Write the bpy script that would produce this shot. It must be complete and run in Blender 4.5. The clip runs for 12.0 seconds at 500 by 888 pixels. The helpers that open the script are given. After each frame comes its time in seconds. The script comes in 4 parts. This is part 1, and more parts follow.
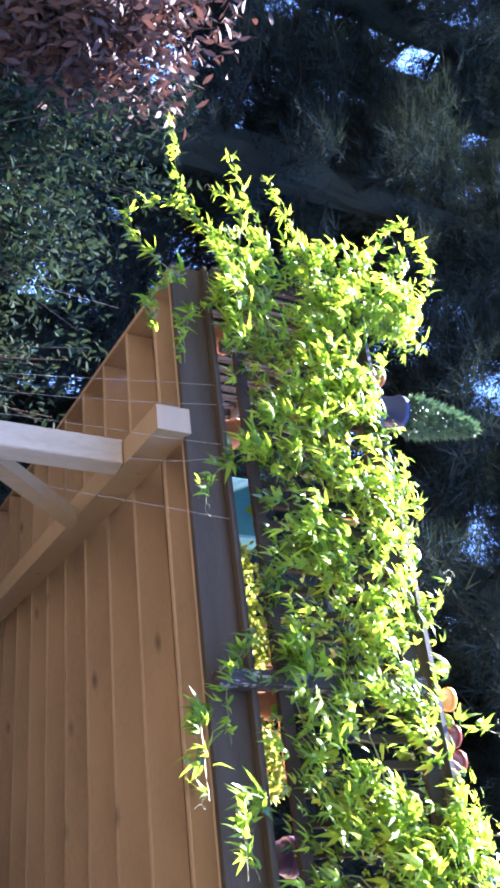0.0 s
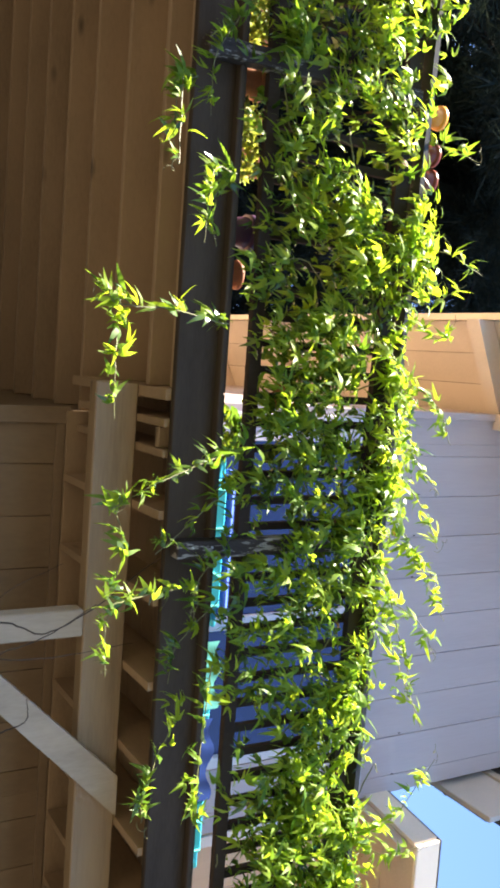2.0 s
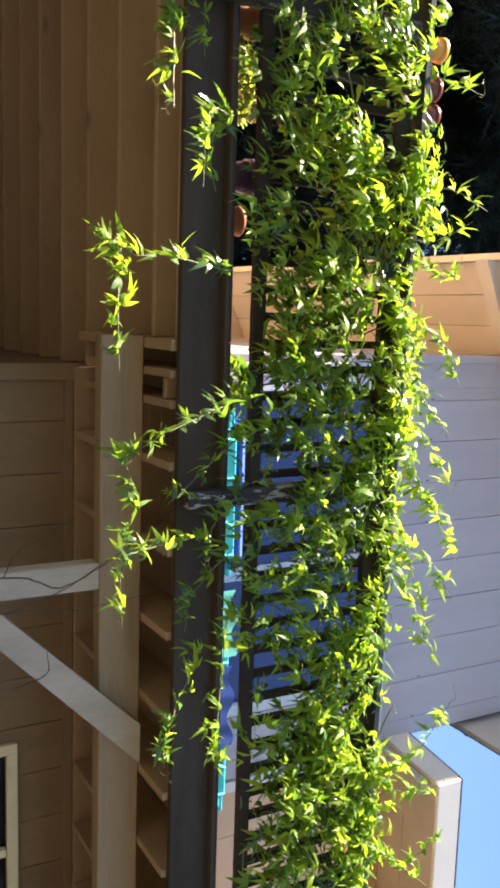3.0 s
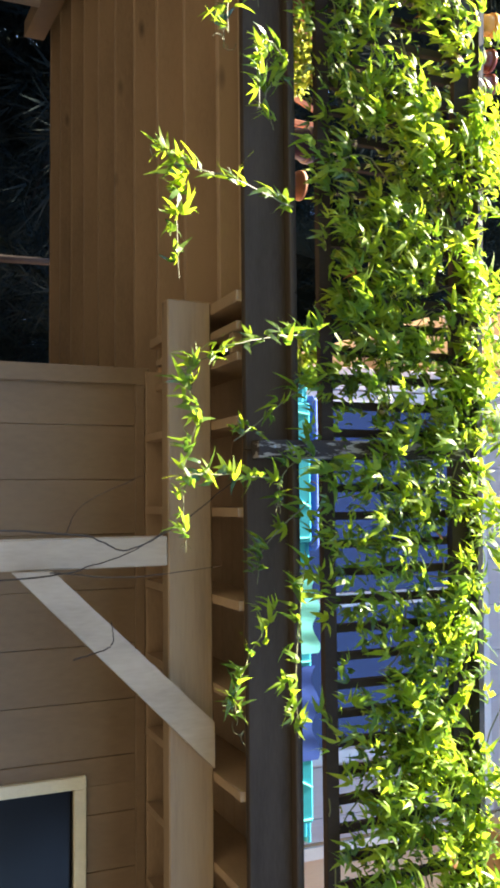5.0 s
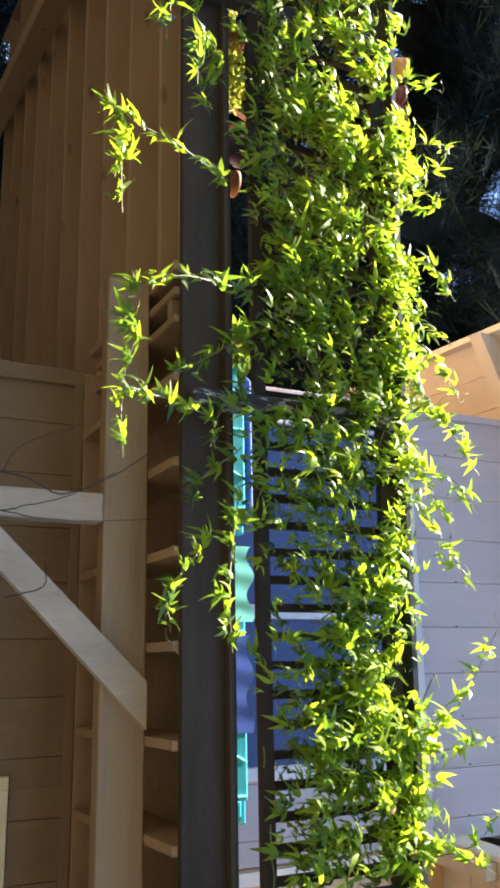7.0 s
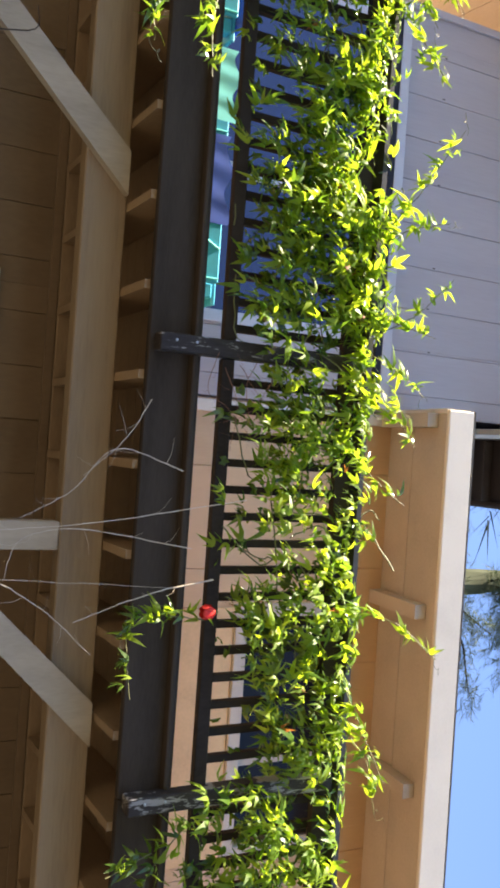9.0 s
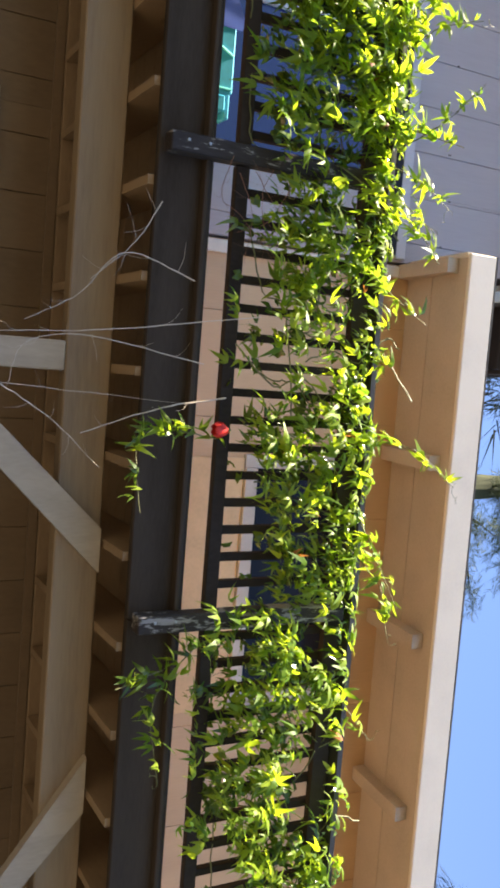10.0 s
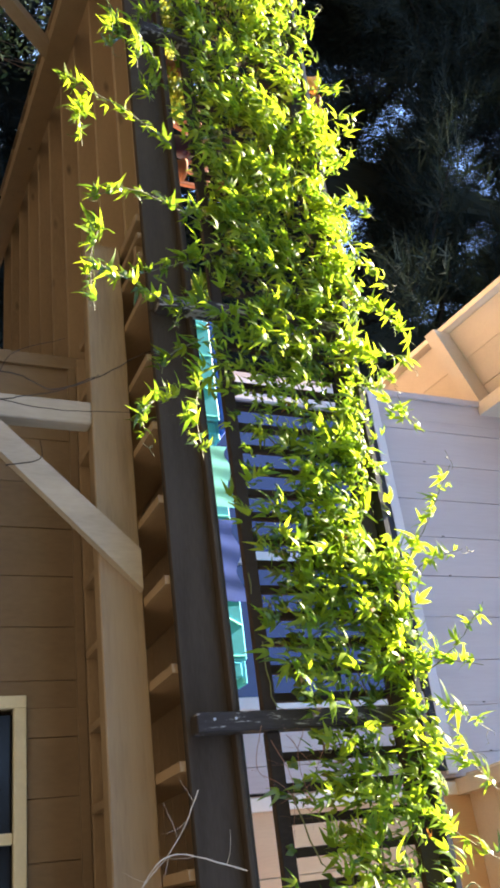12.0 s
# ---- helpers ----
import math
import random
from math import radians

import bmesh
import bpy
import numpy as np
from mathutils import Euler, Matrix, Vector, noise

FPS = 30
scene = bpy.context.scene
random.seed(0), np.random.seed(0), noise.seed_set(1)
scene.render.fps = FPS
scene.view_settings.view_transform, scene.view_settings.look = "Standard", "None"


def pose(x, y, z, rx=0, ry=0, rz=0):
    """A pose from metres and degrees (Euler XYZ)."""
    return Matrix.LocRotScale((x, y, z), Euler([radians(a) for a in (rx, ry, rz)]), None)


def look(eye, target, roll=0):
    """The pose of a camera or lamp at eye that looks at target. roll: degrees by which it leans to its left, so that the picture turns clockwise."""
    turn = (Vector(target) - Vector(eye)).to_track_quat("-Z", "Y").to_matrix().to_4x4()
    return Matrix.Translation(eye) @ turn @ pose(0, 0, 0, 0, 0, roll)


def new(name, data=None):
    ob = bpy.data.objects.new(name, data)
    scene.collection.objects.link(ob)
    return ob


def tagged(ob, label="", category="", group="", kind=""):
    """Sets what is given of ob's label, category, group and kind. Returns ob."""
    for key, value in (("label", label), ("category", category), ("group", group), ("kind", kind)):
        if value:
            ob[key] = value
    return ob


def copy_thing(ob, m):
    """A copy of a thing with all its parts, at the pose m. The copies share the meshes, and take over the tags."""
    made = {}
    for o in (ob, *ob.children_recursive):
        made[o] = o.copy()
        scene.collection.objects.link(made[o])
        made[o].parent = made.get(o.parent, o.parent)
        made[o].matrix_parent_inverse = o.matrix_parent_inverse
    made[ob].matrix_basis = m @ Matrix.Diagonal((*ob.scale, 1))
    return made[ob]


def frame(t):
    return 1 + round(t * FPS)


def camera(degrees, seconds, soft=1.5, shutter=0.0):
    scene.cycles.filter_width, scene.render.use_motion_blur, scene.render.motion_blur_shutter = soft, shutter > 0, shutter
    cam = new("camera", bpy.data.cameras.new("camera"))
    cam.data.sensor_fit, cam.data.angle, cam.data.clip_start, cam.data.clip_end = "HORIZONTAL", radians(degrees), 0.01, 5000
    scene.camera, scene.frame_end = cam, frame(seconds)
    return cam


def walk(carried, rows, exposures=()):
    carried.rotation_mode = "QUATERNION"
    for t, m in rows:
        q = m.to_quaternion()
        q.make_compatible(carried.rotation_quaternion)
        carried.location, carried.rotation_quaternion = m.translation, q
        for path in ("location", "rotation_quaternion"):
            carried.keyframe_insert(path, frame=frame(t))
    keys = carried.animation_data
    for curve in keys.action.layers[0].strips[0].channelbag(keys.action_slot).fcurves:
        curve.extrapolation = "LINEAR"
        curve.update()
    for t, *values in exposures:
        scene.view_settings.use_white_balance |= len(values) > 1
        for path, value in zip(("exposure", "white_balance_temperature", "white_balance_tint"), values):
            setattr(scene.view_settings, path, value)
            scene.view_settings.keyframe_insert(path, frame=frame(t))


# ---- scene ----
cam = camera(31.7, 12.0, soft=3.3)
PATH = [
    (0, (1.492, -3.389, 1.104), (0.42, -1.931, 1.955), 99.7),
    (0.5, (1.492, -3.429, 1.121), (0.522, -1.927, 2.017), 99.9),
    (1, (1.466, -3.463, 1.112), (0.859, -1.807, 2.055), 97.8),
    (1.5, (1.567, -3.405, 1.147), (1.439, -1.669, 2.132), 94.7),
    (2, (1.561, -3.378, 1.163), (1.742, -1.648, 2.151), 91.1),
    (2.5, (1.52, -3.39, 1.205), (1.854, -1.671, 2.171), 88.4),
    (3, (1.598, -3.383, 1.188), (1.878, -1.65, 2.147), 87.4),
    (3.5, (1.756, -3.304, 1.114), (1.875, -1.543, 2.054), 87.6),
    (3.7, (1.825, -3.238, 1.105), (1.934, -1.462, 2.019), 87.2),
    (5.3, (2.675, -3.305, 1.354), (2.504, -1.478, 2.15), 91.9),
    (5.5, (2.735, -3.309, 1.304), (2.489, -1.528, 2.179), 93.6),
    (6, (3.019, -3.37, 1.317), (2.6, -1.639, 2.227), 96.3),
    (6.5, (3.244, -3.308, 1.312), (2.739, -1.594, 2.212), 97.1),
    (6.7, (3.321, -3.281, 1.318), (2.816, -1.565, 2.212), 96.6),
    (8.3, (4.348, -3.501, 1.374), (4.026, -1.769, 2.32), 97.5),
    (8.5, (4.487, -3.438, 1.404), (4.282, -1.701, 2.374), 96.6),
    (9, (4.803, -3.445, 1.408), (4.786, -1.674, 2.338), 94.2),
    (9.5, (5.036, -3.433, 1.42), (5.106, -1.652, 2.327), 92.8),
    (10, (5.232, -3.318, 1.464), (5.397, -1.555, 2.394), 92.0),
    (10.5, (5.318, -3.314, 1.482), (5.259, -1.544, 2.411), 91.3),
    (11, (5.332, -3.369, 1.465), (4.65, -1.702, 2.335), 95.5),
    (11.5, (5.232, -3.372, 1.45), (4.289, -1.8, 2.25), 96.3),
    (12, (5.024, -3.331, 1.476), (4.097, -1.75, 2.275), 95.3),
]
EXPOSURE = [(t, s, 7250 - 1500 * max(0, 1 - t / 1.9) + 450 * min(max(t - 7, 0), 1), 11.5 + 14 * max(0, 1 - t / 1.1) + 2.5 * min(max(t - 7, 0), 1)) for t, s in ((0.0, 4.2), (0.6, 3.85), (1.0, 3.6), (1.5, 3.2), (3.0, 2.75), (3.7, 2.8), (5.3, 3.15), (5.6, 2.9), (6.6, 2.85), (8.5, 2.9), (9.0, 2.6), (9.5, 2.48), (10.3, 2.55), (11.0, 2.7), (12.0, 3.1))]
walk(cam, [(t, look(eye, target, roll)) for t, eye, target, roll in PATH], EXPOSURE)

# ---- light ----
SUN_TO = Vector((-0.53, -0.045, 0.85)).normalized()
world = bpy.data.worlds.new("sky")
scene.world = world
world.use_nodes = True
wn = world.node_tree
sky = wn.nodes.new("ShaderNodeTexSky")
sky.sky_type = "NISHITA"
sky.sun_disc = False
sky.sun_elevation = math.asin(SUN_TO.z)
sky.sun_rotation = math.atan2(SUN_TO.x, SUN_TO.y)
sky.dust_density = 0.0
sky.altitude = 2500.0
sky.ozone_density = 7.0
wn.nodes["Background"].inputs["Strength"].default_value = 0.095
wn.links.new(sky.outputs["Color"], wn.nodes["Background"].inputs["Color"])
lamp = bpy.data.lights.new("sun", "SUN")
lamp.energy, lamp.angle, lamp.color = 5.0, radians(0.55), (1.0, 0.95, 0.86)
sun = new("sun", lamp)
sun.matrix_world = look(SUN_TO * 40, (0, 0, 0))


# ---- materials ----
def material(name, base, rough=0.6, metal=0.0, spread=0.25, scale=6.0, bump=0.15, stretch=(1, 1, 1), fine=60.0, spec=0.4, stain=None, knots=0.0):
    """A painted or natural surface: two scales of tone, a fine relief and a change from piece to piece."""
    m = bpy.data.materials.new(name)
    m.use_nodes = True
    t, l = m.node_tree.nodes, m.node_tree.links
    b = t["Principled BSDF"]
    b.inputs["Metallic"].default_value = metal
    b.inputs["Specular IOR Level"].default_value = spec
    co = t.new("ShaderNodeTexCoord")
    mp = t.new("ShaderNodeMapping")
    mp.inputs["Scale"].default_value = stretch
    l.new(co.outputs["Object"], mp.inputs["Vector"])
    big = t.new("ShaderNodeTexNoise")
    big.inputs["Scale"].default_value, big.inputs["Detail"].default_value = scale, 6
    small = t.new("ShaderNodeTexNoise")
    small.inputs["Scale"].default_value, small.inputs["Detail"].default_value = fine, 4
    l.new(mp.outputs["Vector"], big.inputs["Vector"])
    l.new(mp.outputs["Vector"], small.inputs["Vector"])
    info = t.new("ShaderNodeObjectInfo")
    add = t.new("ShaderNodeMath")
    add.operation = "MULTIPLY_ADD"
    l.new(small.outputs["Fac"], add.inputs[0])
    add.inputs[1].default_value = 0.45
    l.new(big.outputs["Fac"], add.inputs[2])
    add2 = t.new("ShaderNodeMath")
    add2.operation = "MULTIPLY_ADD"
    l.new(info.outputs["Random"], add2.inputs[0])
    add2.inputs[1].default_value = 0.22
    l.new(add.outputs[0], add2.inputs[2])
    ramp = t.new("ShaderNodeValToRGB")
    c = Vector(base)
    dark = c * (1 - spread)
    light = c * (1 + spread * 0.7)
    ramp.color_ramp.elements[0].position, ramp.color_ramp.elements[0].color = 0.45, (*(stain or dark), 1)
    ramp.color_ramp.elements[1].position, ramp.color_ramp.elements[1].color = 1.12, (*light, 1)
    mid = ramp.color_ramp.elements.new(0.74)
    mid.color = (*c, 1)
    l.new(add2.outputs[0], ramp.inputs["Fac"])
    if knots:
        cells = t.new("ShaderNodeTexVoronoi")
        cells.inputs["Scale"].default_value = knots
        l.new(mp.outputs["Vector"], cells.inputs["Vector"])
        ring = t.new("ShaderNodeMapRange")
        ring.inputs["From Min"].default_value, ring.inputs["From Max"].default_value = 0.03, 0.11
        ring.inputs["To Min"].default_value, ring.inputs["To Max"].default_value = 0.42, 1.0
        l.new(cells.outputs["Distance"], ring.inputs["Value"])
        mixed = t.new("ShaderNodeMix")
        mixed.data_type, mixed.blend_type = "RGBA", "MULTIPLY"
        mixed.inputs["Factor"].default_value = 1.0
        l.new(ramp.outputs["Color"], mixed.inputs["A"])
        l.new(ring.outputs["Result"], mixed.inputs["B"])
        l.new(mixed.outputs["Result"], b.inputs["Base Color"])
    else:
        l.new(ramp.outputs["Color"], b.inputs["Base Color"])
    rr = t.new("ShaderNodeMapRange")
    rr.inputs["To Min"].default_value, rr.inputs["To Max"].default_value = max(rough - 0.12, 0.02), min(rough + 0.12, 1)
    l.new(big.outputs["Fac"], rr.inputs["Value"])
    l.new(rr.outputs["Result"], b.inputs["Roughness"])
    bp = t.new("ShaderNodeBump")
    bp.inputs["Strength"].default_value, bp.inputs["Distance"].default_value = bump, 0.004
    l.new(add.outputs[0], bp.inputs["Height"])
    l.new(bp.outputs["Normal"], b.inputs["Normal"])
    return m


def leaf_material(name, base, glow, rough=0.35, share=0.5, spec=0.5):
    """A thin leaf: gloss on top, sunlight through it, its tone differing from leaf to leaf."""
    m = bpy.data.materials.new(name)
    m.use_nodes = True
    t, l = m.node_tree.nodes, m.node_tree.links
    b = t["Principled BSDF"]
    b.inputs["Roughness"].default_value = rough
    b.inputs["Specular IOR Level"].default_value = spec
    geo = t.new("ShaderNodeNewGeometry")
    tr = t.new("ShaderNodeBsdfTranslucent")
    mix = t.new("ShaderNodeMixShader")
    mix.inputs["Fac"].default_value = share
    for node, colour in ((b, base), (tr, glow)):
        ramp = t.new("ShaderNodeValToRGB")
        c = Vector(colour)
        ramp.color_ramp.elements[0].color = (c.x * 0.45, c.y * 0.62, c.z * 0.7, 1)
        ramp.color_ramp.elements[1].color = (min(c.x * 1.35, 1), min(c.y * 1.18, 1), c.z, 1)
        mid = ramp.color_ramp.elements.new(0.5)
        mid.color = (*c, 1)
        l.new(geo.outputs["Random Per Island"], ramp.inputs["Fac"])
        l.new(ramp.outputs["Color"], node.inputs["Base Color" if node is b else "Color"])
    out = t["Material Output"]
    l.new(b.outputs[0], mix.inputs[1])
    l.new(tr.outputs[0], mix.inputs[2])
    l.new(mix.outputs[0], out.inputs["Surface"])
    return m


def glass_material(name, tint, rough=0.02, spec=1.0, ior=1.9, coat=0.6):
    m = bpy.data.materials.new(name)
    m.use_nodes = True
    b = m.node_tree.nodes["Principled BSDF"]
    b.inputs["Base Color"].default_value = (*tint, 1)
    b.inputs["Roughness"].default_value = rough
    b.inputs["Specular IOR Level"].default_value = spec
    b.inputs["IOR"].default_value = ior
    b.inputs["Coat Weight"].default_value = coat
    return m


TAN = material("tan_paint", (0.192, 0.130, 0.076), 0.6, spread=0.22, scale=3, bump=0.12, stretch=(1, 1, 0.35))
TAN_BEAM = material("tan_timber", (0.30, 0.207, 0.118), 0.6, spread=0.16, scale=6, bump=0.4, stretch=(0.14, 1.4, 1.4), knots=3.2, stain=(0.215, 0.145, 0.082))
TAN_JOIST = material("tan_joist", (0.305, 0.208, 0.122), 0.62, spread=0.25, scale=4, bump=0.2, stretch=(0.4, 0.4, 1.2), knots=3.6)
PALE = material("pale_weathered_timber", (0.38, 0.302, 0.213), 0.65, spread=0.25, scale=5, bump=0.25, stretch=(1.5, 1.5, 0.3))
DARK = material("dark_brown_stain", (0.057, 0.044, 0.034), 0.9, spec=0.05, spread=0.35, scale=5, bump=0.3, stretch=(0.3, 2, 2))
GREY = material("grey_siding_paint", (0.420, 0.345, 0.320), 0.65, spread=0.10, scale=2.5, bump=0.2, stretch=(2, 1, 0.15), fine=40)
SOFFIT = material("peach_soffit_paint", (0.49, 0.418, 0.342), 0.6, spread=0.15, scale=3, bump=0.1)
EAVE = material("dull_peach_eave_paint", (0.46, 0.372, 0.288), 0.65, spread=0.18, scale=3, bump=0.12)
LITPEACH = material("lit_peach_wall_paint", (0.66, 0.43, 0.22), 0.6, spread=0.15, scale=5, bump=0.15)
WHITE = material("white_trim_paint", (0.68, 0.585, 0.465), 0.5, spread=0.10, scale=4, bump=0.08)
PALETRIM = material("pale_grey_trim_paint", (0.56, 0.50, 0.48), 0.55, spread=0.10, scale=4, bump=0.08)
CREAM = material("cream_window_paint", (0.70, 0.62, 0.42), 0.5, spread=0.12, scale=5, bump=0.08)
WING = material("pink_beige_wall_paint", (0.57, 0.375, 0.215), 0.65, spread=0.12, scale=3, bump=0.15, stretch=(2, 1, 0.2))
ROOF = material("dark_asphalt_shingle", (0.07, 0.065, 0.06), 0.9, spread=0.3, scale=20, bump=0.5)
GROUND = material("dry_brown_soil", (0.043, 0.037, 0.027), 0.9, spread=0.3, scale=1.5, bump=0.6, fine=90)
DARKBROWN = material("dark_brown_board", (0.06, 0.04, 0.03), 0.7, spread=0.25, scale=6, bump=0.2)
CAPGREY = material("weathered_grey_cap", (0.038, 0.036, 0.037), 0.6, spread=0.25, scale=6, bump=0.25, stretch=(0.3, 2, 2))
RAILDARK = material("dark_rail_stain", (0.037, 0.029, 0.025), 0.85, spread=0.35, scale=6, bump=0.3, spec=0.06, stretch=(1, 1, 0.5))
RAILPOST = material("sun_streaked_post_stain", (0.036, 0.029, 0.026), 0.6, spread=0.45, scale=9, bump=0.6, spec=0.15, stretch=(4.0, 1, 0.8), fine=45)
# Pale ramp stops paint grazing sun streaks onto the dark posts.
sun_streaks = RAILPOST.node_tree.nodes["Color Ramp"].color_ramp
sun_streaks.elements[-1].position = 0.93
for at, tone in ((0.965, (0.24, 0.22, 0.20, 1)), (1.0, (0.30, 0.28, 0.26, 1))):
    sun_streaks.elements.new(at).color = tone
TERRA = material("terracotta", (0.29, 0.11, 0.058), 0.75, spread=0.25, scale=12, bump=0.2)
ORANGE = material("orange_glaze", (0.72, 0.30, 0.05), 0.35, spread=0.15, scale=8, bump=0.05)
REDGLAZE = material("red_brown_glaze", (0.17, 0.038, 0.022), 0.3, spread=0.2, scale=8, bump=0.05)
NAVY = material("navy_plastic_pot", (0.02, 0.025, 0.09), 0.4, spread=0.2, scale=8, bump=0.05)
SOIL = material("potting_soil", (0.05, 0.035, 0.025), 0.95, spread=0.4, scale=30, bump=0.8)
TEAL = material("teal_paint", (0.02, 0.34, 0.50), 0.45, spread=0.2, scale=5, bump=0.1)
BLUEBOX = material("blue_green_paint", (0.05, 0.22, 0.32), 0.5, spread=0.25, scale=6, bump=0.1)
WHITECLOTH = material("pale_aqua_cloth", (0.17, 0.72, 0.76), 0.85, spread=0.12, scale=7, bump=0.2, fine=200)
AQUA = material("bright_aqua_cord", (0.12, 0.72, 0.70), 0.5, spread=0.1, scale=9, bump=0.05)
PURPLE = material("dark_purple_glaze", (0.05, 0.02, 0.05), 0.35, spread=0.2, scale=8, bump=0.05)
CUSHION = material("blue_cloth", (0.03, 0.09, 0.42), 0.8, spread=0.2, scale=7, bump=0.2, fine=200)
METAL = material("dull_galvanised_metal", (0.45, 0.46, 0.48), 0.4, 0.9, spread=0.15, scale=9, bump=0.05)
# Conifer bark darkened to carry the wood's shade in its colour.
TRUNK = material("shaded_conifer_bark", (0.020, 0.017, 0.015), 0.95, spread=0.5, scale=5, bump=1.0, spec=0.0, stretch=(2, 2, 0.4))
BARK = material("rough_bark", (0.05, 0.037, 0.028), 0.95, spread=0.45, scale=6, bump=0.8, stretch=(2, 2, 0.4))
STEM = material("green_brown_stem", (0.13, 0.13, 0.05), 0.6, spread=0.3, scale=20, bump=0.2)
DRY = material("dry_pale_twig", (0.52, 0.43, 0.33), 0.8, spread=0.3, scale=20, bump=0.3)
REDTWIG = material("reddish_brown_twig", (0.22, 0.10, 0.06), 0.8, spread=0.3, scale=20, bump=0.3)
FINE = material("thin_brown_stem", (0.26, 0.22, 0.17), 0.8, spread=0.3, scale=20, bump=0.3)
RED = material("red_petal", (0.65, 0.03, 0.02), 0.5, spread=0.15, scale=30, bump=0.1)
# Near-black that stands in for the darkness of rooms and of the door-head slot.
UNLIT = material("unlit_black", (0.02, 0.02, 0.025), 0.9, spread=0.3, scale=3, bump=0.1)
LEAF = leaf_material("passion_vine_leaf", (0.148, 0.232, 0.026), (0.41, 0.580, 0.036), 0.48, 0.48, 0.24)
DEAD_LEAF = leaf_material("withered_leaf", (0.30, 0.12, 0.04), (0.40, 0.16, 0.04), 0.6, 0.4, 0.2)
# Darker, less translucent leaf copy: the vine's inner shade put into its colour.
SHADE_LEAF = leaf_material("shade_toned_vine_leaf", (0.072, 0.130, 0.028), (0.22, 0.345, 0.028), 0.25, 0.40, 0.6)
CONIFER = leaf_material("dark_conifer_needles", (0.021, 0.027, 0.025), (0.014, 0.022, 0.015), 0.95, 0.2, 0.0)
CONE_LEAF = leaf_material("dwarf_conifer_needles", (0.05, 0.098, 0.062), (0.05, 0.10, 0.045), 0.6, 0.3, 0.2)
PINE = leaf_material("grey_green_pine_needles", (0.075, 0.092, 0.066), (0.05, 0.07, 0.03), 0.8, 0.25, 0.05)
PLUM = leaf_material("plum_brown_leaf", (0.075, 0.048, 0.044), (0.06, 0.03, 0.026), 0.7, 0.2, 0.15)
MOSS = leaf_material("yellow_green_sedum", (0.30, 0.34, 0.06), (0.42, 0.46, 0.07), 0.5, 0.5, 0.3)
SHRUB = leaf_material("grey_green_leaf", (0.024, 0.038, 0.030), (0.022, 0.038, 0.018), 0.95, 0.2, 0.0)
# The navy base paints in some of the reflected sky's blue.
GLASS = glass_material("sky_tinted_glass", (0.015, 0.022, 0.085), 0.03, 0.6, 1.52, 0.1)
DARKGLASS = glass_material("shaded_window_glass", (0.012, 0.012, 0.014), 0.12, 0.25, 1.4, 0.0)


# ---- mesh helpers ----
def box(bm, x0, x1, y0, y1, z0, z1, bevel=0.0):
    v = [bm.verts.new((x, y, z)) for x in (x0, x1) for y in (y0, y1) for z in (z0, z1)]
    fs = [bm.faces.new([v[i] for i in q]) for q in ((0, 1, 3, 2), (4, 6, 7, 5), (0, 4, 5, 1), (2, 3, 7, 6), (0, 2, 6, 4), (1, 5, 7, 3))]
    if bevel:
        es = {e for f in fs for e in f.edges}
        bmesh.ops.bevel(bm, geom=list(es), offset=bevel, segments=1, affect="EDGES")
    return bm


def prism(bm, outline, axis, a, b):
    """A flat outline of (u, v) pushed from a to b along an axis: 'x' takes (y, z), 'y' takes (x, z), 'z' takes (x, y)."""
    put = {"x": lambda u, v, w: (w, u, v), "y": lambda u, v, w: (u, w, v), "z": lambda u, v, w: (u, v, w)}[axis]
    lo = [bm.verts.new(put(u, v, a)) for u, v in outline]
    hi = [bm.verts.new(put(u, v, b)) for u, v in outline]
    bm.faces.new(lo)
    bm.faces.new(hi[::-1])
    n = len(lo)
    for i in range(n):
        bm.faces.new((lo[i], hi[i], hi[(i + 1) % n], lo[(i + 1) % n]))
    bmesh.ops.recalc_face_normals(bm, faces=bm.faces[:])
    return bm


def tube(bm, points, radii, sides=6):
    points = [Vector(p) for p in points]
    rings = []
    for i, p in enumerate(points):
        way = (points[min(i + 1, len(points) - 1)] - points[max(i - 1, 0)]).normalized()
        side = way.orthogonal().normalized()
        other = way.cross(side)
        r = radii[i] if isinstance(radii, (list, tuple)) else radii
        rings.append([bm.verts.new(p + (side * math.cos(a) + other * math.sin(a)) * r) for a in (2 * math.pi * k / sides for k in range(sides))])
    for a, b in zip(rings, rings[1:]):
        for k in range(sides):
            bm.faces.new((a[k], a[(k + 1) % sides], b[(k + 1) % sides], b[k]))
    bm.faces.new(rings[0][::-1])
    bm.faces.new(rings[-1])
    return bm


def lathe(bm, profile, sides=20, at=(0, 0, 0)):
    rings = [[bm.verts.new((at[0] + r * math.cos(2 * math.pi * k / sides), at[1] + r * math.sin(2 * math.pi * k / sides), at[2] + z)) for k in range(sides)] for r, z in profile]
    for a, b in zip(rings, rings[1:]):
        for k in range(sides):
            bm.faces.new((a[k], a[(k + 1) % sides], b[(k + 1) % sides], b[k]))
    bm.faces.new(rings[0][::-1])
    bm.faces.new(rings[-1])
    return bm


def mesh_of(name, bm, mat, smooth=False):
    me = bpy.data.meshes.new(name)
    bm.to_mesh(me)
    bm.free()
    me.materials.append(mat)
    if smooth:
        me.polygons.foreach_set("use_smooth", [True] * len(me.polygons))
    return me


def part(name, bm, mat, parent=None, label="", smooth=False):
    """One mesh object under a thing or a part; its numbers are those of the thing's own axes."""
    ob = new(name, mesh_of(name, bm, mat, smooth))
    ob.parent = parent
    if label:
        tagged(ob, label)
    return ob


